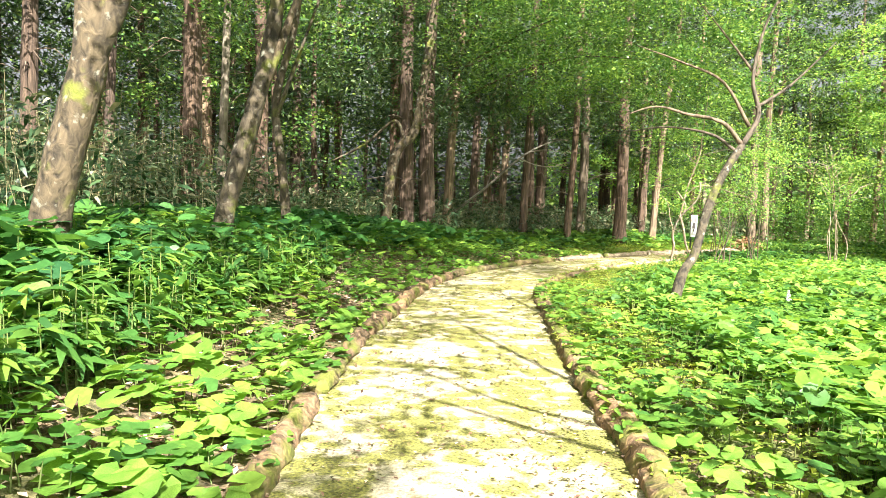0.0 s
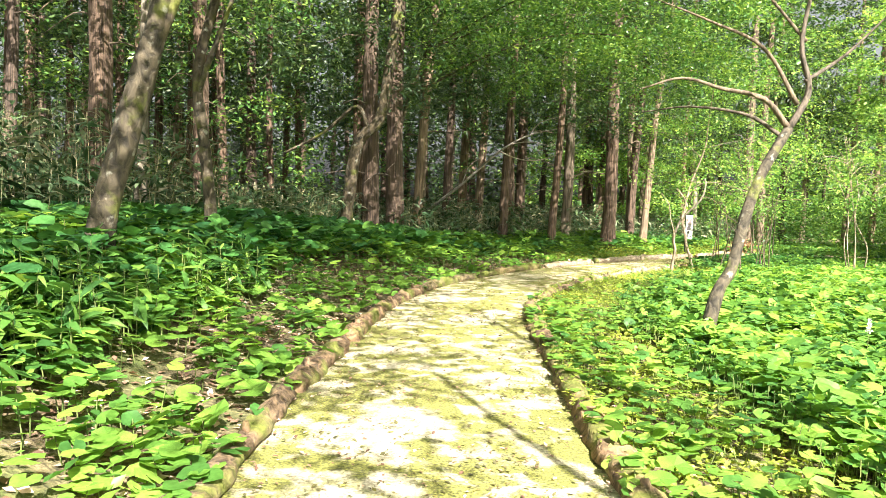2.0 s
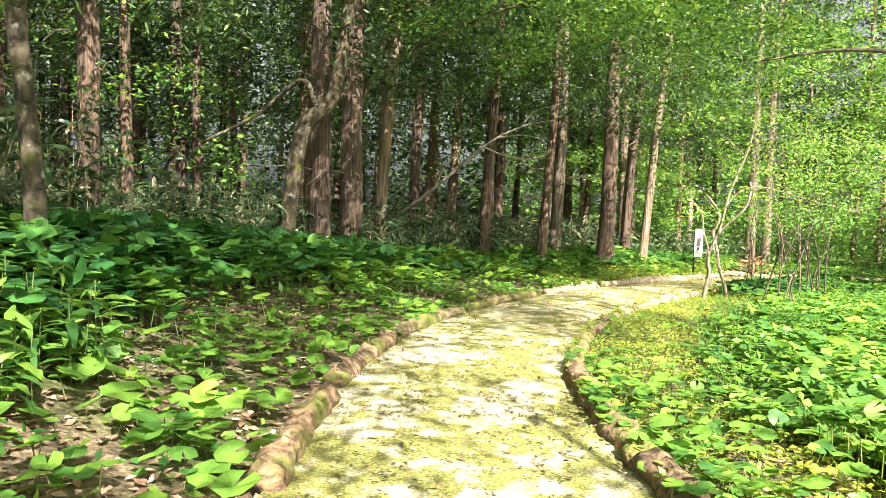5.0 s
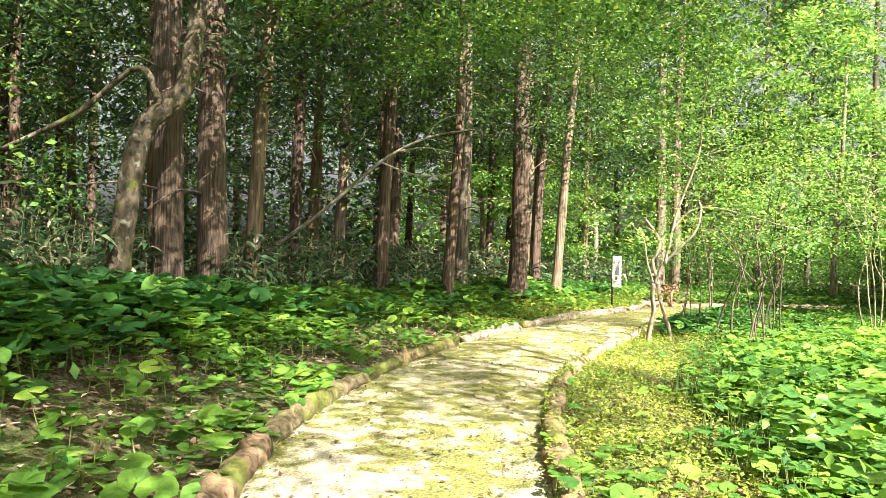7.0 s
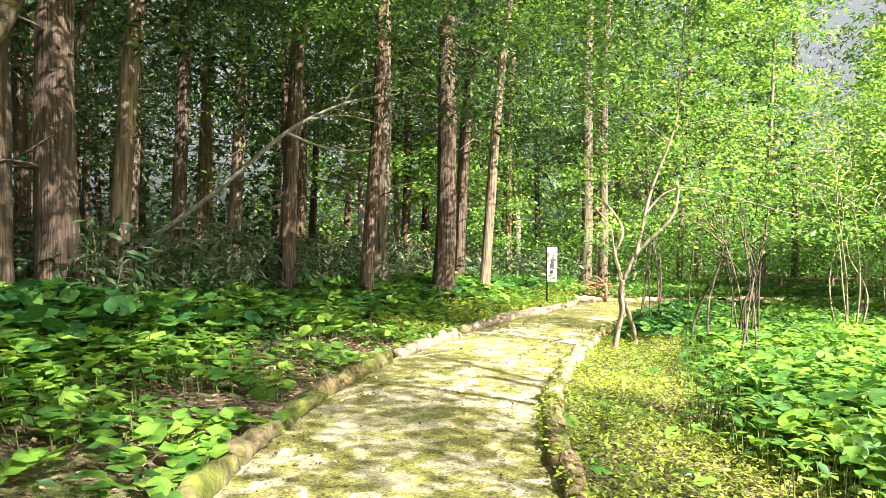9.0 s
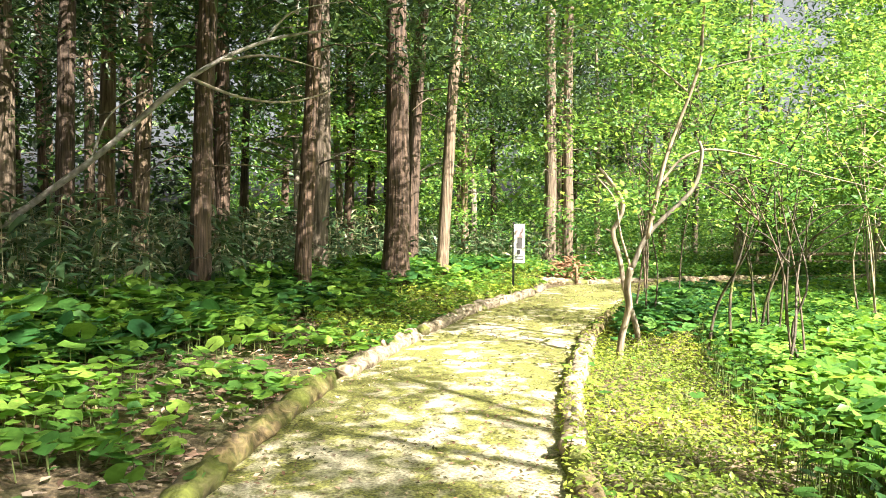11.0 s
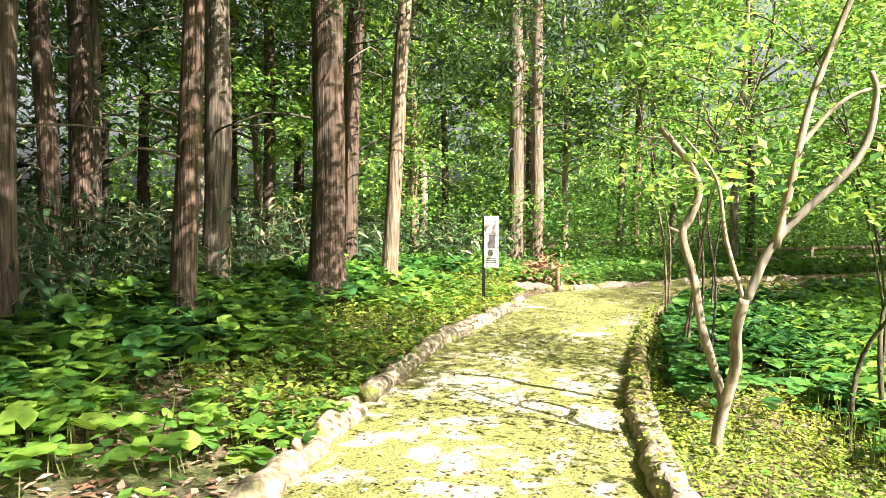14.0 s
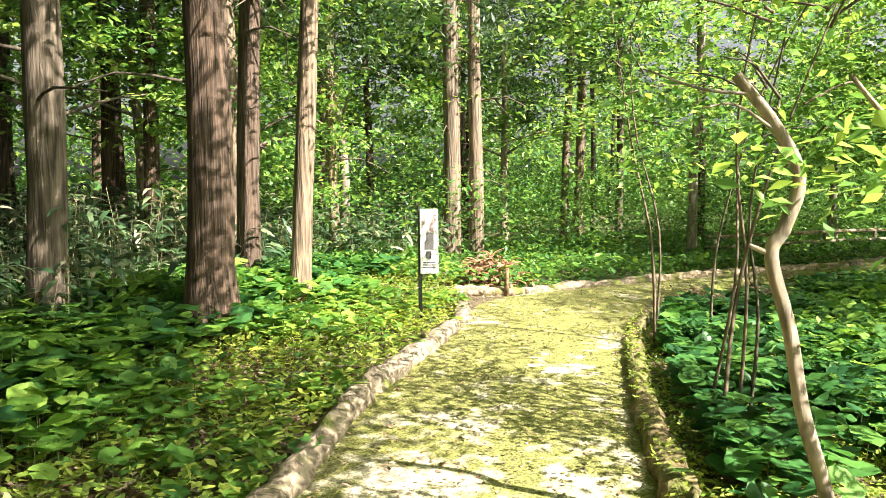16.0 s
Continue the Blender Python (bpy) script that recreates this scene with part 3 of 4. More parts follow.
woody("forked_sapling", 6.7, 20.17, "forked smooth-barked young maple beside the path", [(0, 0, -.2), (.01, -.02, .2), (.04, -.1, .55), (-.02, -.15, .8), (-.01, -.2, 1.0)], .04, .033, M_SMOOTH,
      [([(-.01, -.2, .97), (.12, -.3, 1.35), (.47, -.53, 1.8), (.55, -.58, 2.15), (.53, -.56, 2.3)], .03, .016),
       ([(-.01, -.2, .97), (-.11, -.14, 1.35), (-.16, -.1, 1.7), (-.33, 0, 1.95)], .015, .007),
       ([(.11, -.3, 1.3), (.17, -.35, 1.7), (.27, -.4, 2.2), (.5, -.55, 3.0), (.54, -.57, 3.5), (.67, -.5, 4.6)], .026, .01),
       ([(.19, -.35, 1.85), (.42, -.5, 2.15), (.77, -.7, 2.2), (1.47, -1.2, 1.95), (1.97, -1.5, 1.8)], .015, .005),
       ([(.5, -.55, 3.0), (.87, -.8, 3.1), (1.37, -1.1, 3.2)], .012, .004),
       ([(.42, -.5, 2.8), (.07, -.2, 3.2), (-.53, .1, 3.5)], .012, .004)],
      tier_crown(67, tiers(67, 60, (-.9, 3.6, -1.4, 2.8, 2.8, 5.6)), 75, .3, .085), M_MAPLE)
woody("broken_sapling", 7.3, 20.7, "pale kinked dead stem broken off at the top", [(.06, -.04, -.2), (.02, -.01, .2), (-.1, .06, .65), (-.15, .1, 1.0), (-.22, .15, 1.32), (-.18, .12, 1.44), (-.13, .09, 1.65), (-.22, .15, 1.87), (-.36, .24, 2.08)], .033, .024, M_SMOOTH,
      [([(-.3, .2, 2.0), (-.5, .3, 2.02), (-.72, .42, 2.1)], .009, .004), ([(-.22, .15, 1.85), (-.42, .2, 1.95), (-.6, .22, 1.93)], .008, .003), ([(-.22, .15, 1.33), (-.3, .2, 1.37)], .014, .009)], n=5)
woody("overhanging_tree", -0.35, 20.9, "broadleaved tree arching fresh green leaves over the path", [(0, 0, -.3), (0, 0, 1.2), (.1, 0, 2.6), (.6, -.3, 4.2), (1.6, -.8, 6.5)], .08, .04, M_CHERRY,
      [([(.5, -.2, 3.9), (2.4, -.8, 4.8), (4.2, -1.4, 5.2), (6.2, -1.6, 5.1)], .04, .01), ([(.9, -.5, 5), (2.8, -1.6, 5.8), (3.8, -2.6, 6.0)], .035, .01), ([(.9, -.5, 5), (3.4, .2, 6.0), (6.2, .8, 6.2)], .035, .01)],
      tier_crown(68, tiers(68, 330, (1.0, 9.0, -3.6, 1.8, 4.1, 8.0)), 130, .34, .105, .45), M_BROAD, group="trees beside the path")
# added tree out of view; its crown is set to shade path and left bank
woody("spreading_tree", 9.3, 8.8, "tall unseen tree added so its crown shades the path and bank", [(0, 0, -.3), (-.1, .1, 2), (-.4, .4, 4.5), (-.8, .9, 7), (-1.2, 1.4, 9.5)], .2, .06, M_CHERRY,
      [([(-.4, .4, 4.8), (-1.6, 1.6, 6.6), (-3.0, 2.8, 7.8), (-4.6, 4.0, 8.2)], .09, .02), ([(-.7, .8, 6.4), (-1.6, 3.0, 7.8), (-2.2, 5.2, 8.6)], .07, .02)],
      tier_crown(69, tiers(69, 290, (-8.8, -1.6, -1.5, 7.2, 7.4, 11)), 95, .36, .12, .45), M_BROAD, group="trees beside the path")

# another added, unseen tree, for branch shadows on the first stretch
woody("spreading_tree", 6.9, -1.6, "unseen open-crowned tree added to throw broken shade on the path", [(0, 0, -.3), (-.1, .1, 2), (-.3, .4, 4), (-.6, .9, 6.5)], .16, .06, M_CHERRY,
      [([(-.2, .2, 3.2), (-1.2, 1.6, 4.8), (-2.2, 3.4, 5.6), (-3.0, 5.4, 6.0)], .08, .02), ([(-.3, .4, 4), (-1.6, .8, 5.4), (-3.2, 1.6, 6.2)], .07, .02),
       ([(-.4, .6, 4.8), (-.9, 3.2, 6.0), (-1.6, 6.0, 6.6), (-2.2, 8.2, 6.8)], .07, .02), ([(-1.2, 1.6, 4.8), (-2.6, 2.2, 5.2), (-3.8, 3.6, 5.6)], .045, .012)],
      tier_crown(70, tiers(70, 62, (-4.2, -.4, .6, 9.0, 5.2, 7.6)), 60, .3, .12), M_BROAD, group="trees beside the path")


def multi_stem(x, y, n, hgt, seed, label, crown_n, mat=M_SMOOTH, leaf=M_MAPLE, spread=1.5, base=1.7):
    rng = random.Random(seed)
    z0 = hz(x, y)
    root = thing("bushy_sapling", x, y, z0, label, "sapling", "saplings in the clearing")
    ends = []
    for k in range(n):
        a, b2 = rng.uniform(0, 6.28), rng.uniform(.15, .45)
        bx, by = rng.uniform(-.25, .25), rng.uniform(-.25, .25)
        h = hgt * rng.uniform(.7, 1.1)
        p = [(bx, by, -.1), (bx + math.cos(a) * .1 + rng.uniform(-.14, .14), by + math.sin(a) * .1 + rng.uniform(-.14, .14), h * .3), (bx + math.cos(a) * b2 * .8 + rng.uniform(-.2, .2), by + math.sin(a) * b2 * .8 + rng.uniform(-.2, .2), h * .6), (bx + math.cos(a) * b2 * 2, by + math.sin(a) * b2 * 2, h)]
        bm = bmesh.new()
        limb(bm, p, rng.uniform(.012, .022), .005, 5, 7, .15, k)
        for q in range(4):
            t = rng.uniform(.45, .9)
            s = Vector(p[1]).lerp(Vector(p[3]), t)
            e = s + Vector((rng.uniform(-.8, .8), rng.uniform(-.8, .8), rng.uniform(.0, .5)))
            limb(bm, [s, (s + e) / 2 + Vector((0, 0, .08)), e], .01, .003, 3, 5)
        part("stem", bm, mat, root)
    g = np.random.default_rng(seed)
    c = np.c_[g.normal(0, spread * .6, crown_n), g.normal(0, spread * .6, crown_n), g.uniform(base, hgt + .6, crown_n)]
    link("crown", tier_crown(seed, c, 90, .27, .08), leaf, root)
    return root


multi_stem(9.0, 20.2, 6, 3.2, 71, "many-stemmed young maple with thin brown stems", 26, M_CHERRY)
multi_stem(7.8, 20.0, 2, 2.6, 72, "thin pair of upright maple stems in green undergrowth", 10, M_CHERRY)
multi_stem(7.7, 18.8, 4, 2.2, 73, "low leafy sapling with crooked stems", 9, M_TWIG)
multi_stem(8.3, 22.0, 4, 3.4, 74, "dark-stemmed slender sapling close to the path edge", 22, M_TWIG)
multi_stem(10.2, 23.8, 3, 3.6, 75, "leaning slender saplings by the mossy log", 22, M_TWIG)
multi_stem(11.3, 20.6, 5, 3.8, 76, "bushy young maple in the clearing", 30)
multi_stem(13.6, 22.3, 5, 4.2, 77, "bushy young maple in the clearing", 34)


# ---- broadleaved wood right of the path and beyond ----
def broad_proto(seed, h, low, spread, n, per, size, leaf, label, mat):
    rng = random.Random(seed)
    root = thing("broadleaf_tree", 0, 0, 0, label, "tree", "broadleaved trees")
    bm = bmesh.new()
    limb(bm, [(0, 0, -.3), (.05, 0, h * .2), (rng.uniform(-.2, .2), .1, h * .45), (rng.uniform(-.4, .4), .2, h * .8)], .12, .04, 5, 9, .15, seed)
    part("trunk", bm, mat, root)
    for k in range(6):
        bm = bmesh.new()
        a, z, ln = rng.uniform(0, 6.28), rng.uniform(low * .8, h * .75), rng.uniform(.6, 1) * spread
        limb(bm, [(0, 0, z), (math.cos(a) * ln * .5, math.sin(a) * ln * .5 + rng.uniform(-.2, .2), z + .35), (math.cos(a) * ln, math.sin(a) * ln, z + .45)], .035, .008, 3, 6)
        part("limb", bm, mat, root)
    g = np.random.default_rng(seed)
    z = g.uniform(low, h, n)
    a, r = g.uniform(0, 6.28, n), spread * np.sqrt(g.uniform(0, 1, n)) * (1 - .5 * ((z - low) / (h - low)) ** 2)
    link("crown", tier_crown(seed, np.c_[np.cos(a) * r, np.sin(a) * r, z], per, .25, size * 1.15, .4, .8), leaf, root)
    return root


def build_broad_wood():
    P = [broad_proto(81, 7.5, 1.9, 2.3, 120, 75, .12, M_MAPLE, "maple with layered bright yellow-green leaves", M_SMOOTH),
         broad_proto(82, 9.5, 2.4, 2.6, 110, 75, .13, M_MAPLE, "broadleaved tree with fresh green leaves", M_SMOOTH),
         broad_proto(83, 6.0, 1.2, 2.0, 130, 75, .11, M_MAPLE, "low maple with airy bright leaves", M_TWIG),
         broad_proto(84, 12, 3.5, 2.9, 115, 60, .17, M_BROAD, "tall dark green broadleaved tree", M_CHERRY)]
    spots = [(0, 14.8, 19.5), (0, 16.5, 21), (1, 21.5, 18), (1, 17, 29), (0, 19.5, 26), (3, 21, 21), (1, 10.8, 33), (2, 8.3, 31.5),
             (3, 12.5, 35), (1, 15.5, 33.5), (3, 19, 33), (0, 22.5, 29), (1, 24, 24), (3, 25, 17), (1, 20.5, 13), (3, 23, 9), (0, 21, 16.5), (1, 6.8, 33), (3, 9.5, 37),
             (1, 13, 38.5), (3, 17.5, 38), (3, 22, 37), (3, 26, 31), (1, 28.5, 25.5), (3, 29, 19), (3, 28, 12), (1, 5.2, 30.5), (2, 17.8, 24.5), (3, 5, 38), (3, 30, 36),
             (3, 14, 43), (3, 21, 44), (3, 8, 44), (3, 27, 41), (3, 34, 28), (3, 33, 20)]
    rng = random.Random(3)
    used = set()
    for k, x, y in spots:
        m = Matrix.Translation((x, y, hz(x, y))) @ Matrix.Rotation(rng.uniform(0, 6.28), 4, "Z")
        if k not in used:
            used.add(k)
            P[k].matrix_basis = m
        else:
            copy_thing(P[k], m)
    # unseen trees added behind the start of the walk to throw shade across the path
    for k, x, y in ((1, 4.6, -6), (3, -5.5, -1.0), (3, 1.0, -10), (3, 13, -3)):
        copy_thing(P[k], Matrix.Translation((x, y, hz(x, y))) @ Matrix.Rotation(rng.uniform(0, 6.28), 4, "Z"))


build_broad_wood()


# ---- undergrowth ----
def stuff(name, me, mat, label, category):
    return tagged(link(name, me, mat), label, category, kind="stuff")


def on_ground(x, y, up):
    return np.c_[x, y, height(x, y) + up]


def build_left():
    rng = np.random.default_rng(31)
    # fallen leaves over the open soil
    x, y = patch_points(60000, (-5, 0, 10, 28), lambda x, y: (side(L_LINE, x, y) > 0.05) & (side(L_LINE, x, y) < 2.6), rng)
    x, y = x[:26000], y[:26000]
    stuff("leaf_litter", scatter("leaf_litter", LEAF, on_ground(x, y, 0.012 + 0.02 * rng.random(len(x))), rng.uniform(.05, .1, len(x)), spin(len(x), .3, rng)), M_LITTER, "dry brown fallen leaves on bare soil", "leaf litter")
    # low round leaves close to the path, thinning in drifts
    x, y = patch_points(150000, (-6, 0, 10, 28), lambda x, y: (side(L_LINE, x, y) > -0.02) & (side(L_LINE, x, y) < 3.2), rng)
    d = side(L_LINE, x, y)
    p = np.where(d < .25, .07, np.where(d < 1.3, 0.17, 0.45)) * (0.25 + 1.5 * (drift(x, y, 0.9) > 0.5)) * np.where((y > 10.5) & (y < 15.5) & (d < 1.7), 0.3, 1.0)
    m = rng.random(len(x)) < p
    x, y, d = x[m], y[m], d[m]
    up = np.clip(0.05 + 0.12 * d, 0.05, 0.42) * rng.uniform(.5, 1.3, len(x)) + .03 + .07 * (d < .18)
    size = rng.uniform(.07, .2, len(x)) * np.where(d > 1.6, 1.25, 1.0)
    for k in range(3):
        q = np.arange(len(x)) % 3 == k
        stuff("butterbur_patch", scatter("butterbur_patch", FUKI[k], on_ground(x[q], y[q], up[q]), size[q], spin(q.sum(), .32, rng)), M_FUKI, "low butterbur with round light green leaves along the path", "plants")
    q = np.arange(len(x)) % 2 == 0
    stalks("leaf_stalks", x[q], y[q], up[q], rng)
    # tall layer further up the bank, its leaf colour darkened for shade
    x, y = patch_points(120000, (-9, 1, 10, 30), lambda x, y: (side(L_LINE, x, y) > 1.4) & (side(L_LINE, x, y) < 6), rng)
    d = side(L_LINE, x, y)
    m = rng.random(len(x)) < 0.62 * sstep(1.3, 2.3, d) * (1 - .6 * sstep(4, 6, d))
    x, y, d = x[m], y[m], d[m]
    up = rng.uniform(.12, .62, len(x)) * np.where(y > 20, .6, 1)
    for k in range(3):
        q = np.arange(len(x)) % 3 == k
        stuff("undergrowth", scatter("undergrowth", FUKI[k], on_ground(x[q], y[q], up[q]), rng.uniform(.12, .26, q.sum()), spin(q.sum(), .4, rng)), M_FUKISHADE, "dense butterbur on the bank, its shade put into dark green leaves", "undergrowth")
    # fine herbs and narrow leaves
    x, y = patch_points(200000, (-9, 0, 11, 30), lambda x, y: (side(L_LINE, x, y) > 0.3) & (side(L_LINE, x, y) < 5.5), rng)
    d = side(L_LINE, x, y)
    m = rng.random(len(x)) < (0.12 + 0.6 * sstep(1.2, 2.5, d)) * (0.3 + 1.2 * (drift(x, y, .8, 4.0) > .5))
    x, y, d = x[m], y[m], d[m]
    up = rng.uniform(.02, .3, len(x)) * np.clip(.3 + .5 * d, .3, 1.6)
    stuff("herbs", scatter("herbs", LEAF, on_ground(x, y, up), rng.uniform(.05, .13, len(x)), spin(len(x), .6, rng)), M_HERB, "mixed small-leaved green herbs", "plants")
    # knee-high narrow-leaved plants below the cherry trees
    x, y = patch_points(1500, (-4.5, 2.5, 0, 11), lambda x, y: (side(L_LINE, x, y) > 1.3) & (side(L_LINE, x, y) < 4.6), rng)
    n, per = len(x), 9
    h = rng.uniform(.3, .62, n)
    stalks("herb_stems", x, y, h, rng)
    t = rng.uniform(.3, 1.0, (n, per))
    p = np.repeat(on_ground(x, y, 0.0), per, axis=0)
    p[:, 2] += (t * h[:, None]).ravel()
    stuff("tall_herbs", scatter("tall_herbs", BLADE, p, rng.uniform(.12, .3, len(p)), spin(len(p), .5, rng)), M_HERB, "knee-high narrow-leaved green plants on the bank", "plants")
    # bright moss-like cover at the far left verge
    x, y = patch_points(60000, (4, 20, 12, 32), lambda x, y: (side(L_LINE, x, y) > 0.15) & (side(L_LINE, x, y) < 2.6) & (y > 21.5) & (side(F_LINE, x, y) < 3), rng)
    stuff("verge_plants", scatter("verge_plants", LEAF, on_ground(x, y, rng.uniform(.02, .2, len(x))), rng.uniform(.04, .1, len(x)), spin(len(x), .5, rng)), M_LIME, "bright yellow-green low plants on the verge", "plants")


def stalks(name, x, y, up, rng):
    """Thin stems that carry the leaves."""
    n = len(x)
    w = 0.004
    g = on_ground(x, y, 0.0)
    g[:, :2] += rng.normal(0, .03, (n, 2))
    t = on_ground(x, y, up)
    o = np.array([[w, 0, 0], [-w, w, 0], [-w, -w, 0]])
    v = np.concatenate([g[:, None, :] + o, t[:, None, :] + o * .7], 1)
    f = np.array([[0, 1, 4, 3], [1, 2, 5, 4], [2, 0, 3, 5]])
    idx = (f.ravel()[None, :] + (np.arange(n) * 6)[:, None]).ravel()
    stuff(name, raw_mesh(name, v.reshape(-1, 3), np.full(n * 3, 4), idx), M_STEM, "thin green leaf stalks", "plants")


def build_right():
    rng = np.random.default_rng(41)
    inside = lambda a, c: lambda x, y: (-side(R_LINE, x, y) > a) & (-side(R_LINE, x, y) < c) & (y < 25)
    # mossy strip by the log
    x, y = patch_points(600000, (1, 0, 16, 26), inside(-.03, 1.9), rng)
    d = -side(R_LINE, x, y)
    m = rng.random(len(x)) < np.where(y > 13, .95, .45) * (1 - .75 * sstep(1.0, 1.9, d)) * (1 - .75 * sstep(20, 22, y) * sstep(.1, .5, d))
    x, y, d = x[m], y[m], d[m]
    stuff("verge_plants", scatter("verge_plants", LEAF, on_ground(x, y, rng.uniform(.01, .10, len(x)) + .06 * (d < .16)), np.where(y > 12, rng.uniform(.025, .06, len(x)), rng.uniform(.03, .085, len(x))), spin(len(x), .5, rng)), M_LIME, "yellow-green moss and tiny herbs on the verge", "plants")
    x, y = patch_points(9000, (1, 0, 16, 26), inside(.1, 2.0), rng)
    stuff("leaf_litter", scatter("leaf_litter", LEAF, on_ground(x, y, 0.012 + 0.02 * rng.random(len(x))), rng.uniform(.05, .1, len(x)), spin(len(x), .3, rng)), M_LITTER, "dry brown fallen leaves on bare soil", "leaf litter")
    # round leaves by the path
    x, y = patch_points(130000, (2, 0, 18, 25), inside(-.02, 2.2), rng)
    d = -side(R_LINE, x, y)
    m = rng.random(len(x)) < 0.42 * (np.where(d < 1.2, .45, 1.0) + (np.where(d < 1.4, .03, .3) - np.where(d < 1.2, .45, 1.0)) * sstep(12, 15, y + 1.5 * (drift(x, y, 1.3, 9.0) - .5))) * (0.5 + (drift(x, y, .9, 7.0) > .45))
    x, y, d = x[m], y[m], d[m]
    up = .04 + .09 * rng.random(len(x)) + .06 * d + .07 * (d < .18)
    for k in range(3):
        q = np.arange(len(x)) % 3 == k
        stuff("butterbur_patch", scatter("butterbur_patch", FUKI[k], on_ground(x[q], y[q], up[q]), rng.uniform(.06, .16, q.sum()), spin(q.sum(), .3, rng)), M_FUKI, "low butterbur with round light green leaves along the path", "plants")
    stalks("leaf_stalks", x, y, up, rng)
    # larger leaves under the saplings at the bend, coloured darker for their shade
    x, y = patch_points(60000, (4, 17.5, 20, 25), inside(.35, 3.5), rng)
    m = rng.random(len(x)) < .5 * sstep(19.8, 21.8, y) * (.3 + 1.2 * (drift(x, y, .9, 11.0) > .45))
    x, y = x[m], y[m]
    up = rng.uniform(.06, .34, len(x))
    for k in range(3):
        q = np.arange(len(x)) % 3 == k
        stuff("undergrowth", scatter("undergrowth", FUKI[k], on_ground(x[q], y[q], up[q]), rng.uniform(.08, .2, q.sum()), spin(q.sum(), .4, rng)), M_FUKISHADE, "leaves below the saplings at the bend, coloured dark green for shade", "undergrowth")
    # deep leafy carpet of the clearing
    x, y = patch_points(130000, (3, 0, 24, 25), inside(1.3, 11), rng)
    d = -side(R_LINE, x, y)
    m = rng.random(len(x)) < 0.8 * sstep(1.3, 2.0, d - .25 * (y > 12.5)) * (1 - .55 * sstep(5, 10, d))
    x, y, d = x[m], y[m], d[m]
    up = rng.uniform(.12, .42, len(x)) + .1 * (drift(x, y, .6, 2.0) - .5)
    for k in range(3):
        q = np.arange(len(x)) % 3 == k
        stuff("undergrowth", scatter("undergrowth", FUKI[k], on_ground(x[q], y[q], up[q]), rng.uniform(.09, .22, q.sum()), spin(q.sum(), .38, rng)), M_FUKI, "deep carpet of green leaves in the clearing", "undergrowth")
    x, y = patch_points(200000, (3, 0, 24, 25), inside(1.3, 11), rng)
    m = rng.random(len(x)) < .45
    x, y = x[m], y[m]
    stuff("herbs", scatter("herbs", LEAF, on_ground(x, y, rng.uniform(.05, .46, len(x))), rng.uniform(.06, .13, len(x)), spin(len(x), .5, rng)), M_HERB, "mixed small-leaved green herbs", "plants")
    k = np.arange(0, len(x), 3)
    stalks("leaf_stalks", x[k], y[k], np.full(len(k), .25), rng)


def build_sasa():
    """Bamboo grass under the cedars: canes with fans of long leaves."""
    rng = np.random.default_rng(51)
    x, y = patch_points(18000, (-18, 4, 16, 42), lambda x, y: (side(L_LINE, x, y) > np.where(y < 20, 3.6, 2.7)) & ((x < 9) | (side(F_LINE, x, y) > 1.6)), rng)
    n = len(x)
    d = side(L_LINE, x, y)
    h = rng.uniform(.5, 1.35, n) * np.where(y < 16, 1.7, 1.1) * np.where((x > 7), .75, 1)
    lean = rng.normal(0, .16, (n, 2))
    base = on_ground(x, y, 0)
    top = base + np.c_[lean * h[:, None], h]
    w = .0035
    o = np.array([[w, 0, 0], [-w, w, 0], [-w, -w, 0]])
    v = np.concatenate([base[:, None, :] + o, top[:, None, :] + o * .6], 1)
    f = np.array([[0, 1, 4, 3], [1, 2, 5, 4], [2, 0, 3, 5]])
    idx = (f.ravel()[None, :] + (np.arange(n) * 6)[:, None]).ravel()
    stuff("bamboo_grass_canes", raw_mesh("bamboo_grass_canes", v.reshape(-1, 3), np.full(n * 3, 4), idx), M_CANE, "thin dry canes of bamboo grass", "bamboo grass")
    per = 11
    t = rng.uniform(.35, 1.02, (n, per))
    p = (base[:, None, :] + (top - base)[:, None, :] * t[:, :, None]).reshape(-1, 3)
    stuff("bamboo_grass", scatter("bamboo_grass", BLADE, p, rng.uniform(.13, .34, len(p)), spin(len(p), .5, rng)), M_SASA, "dense dusky bamboo grass under the cedars", "bamboo grass")


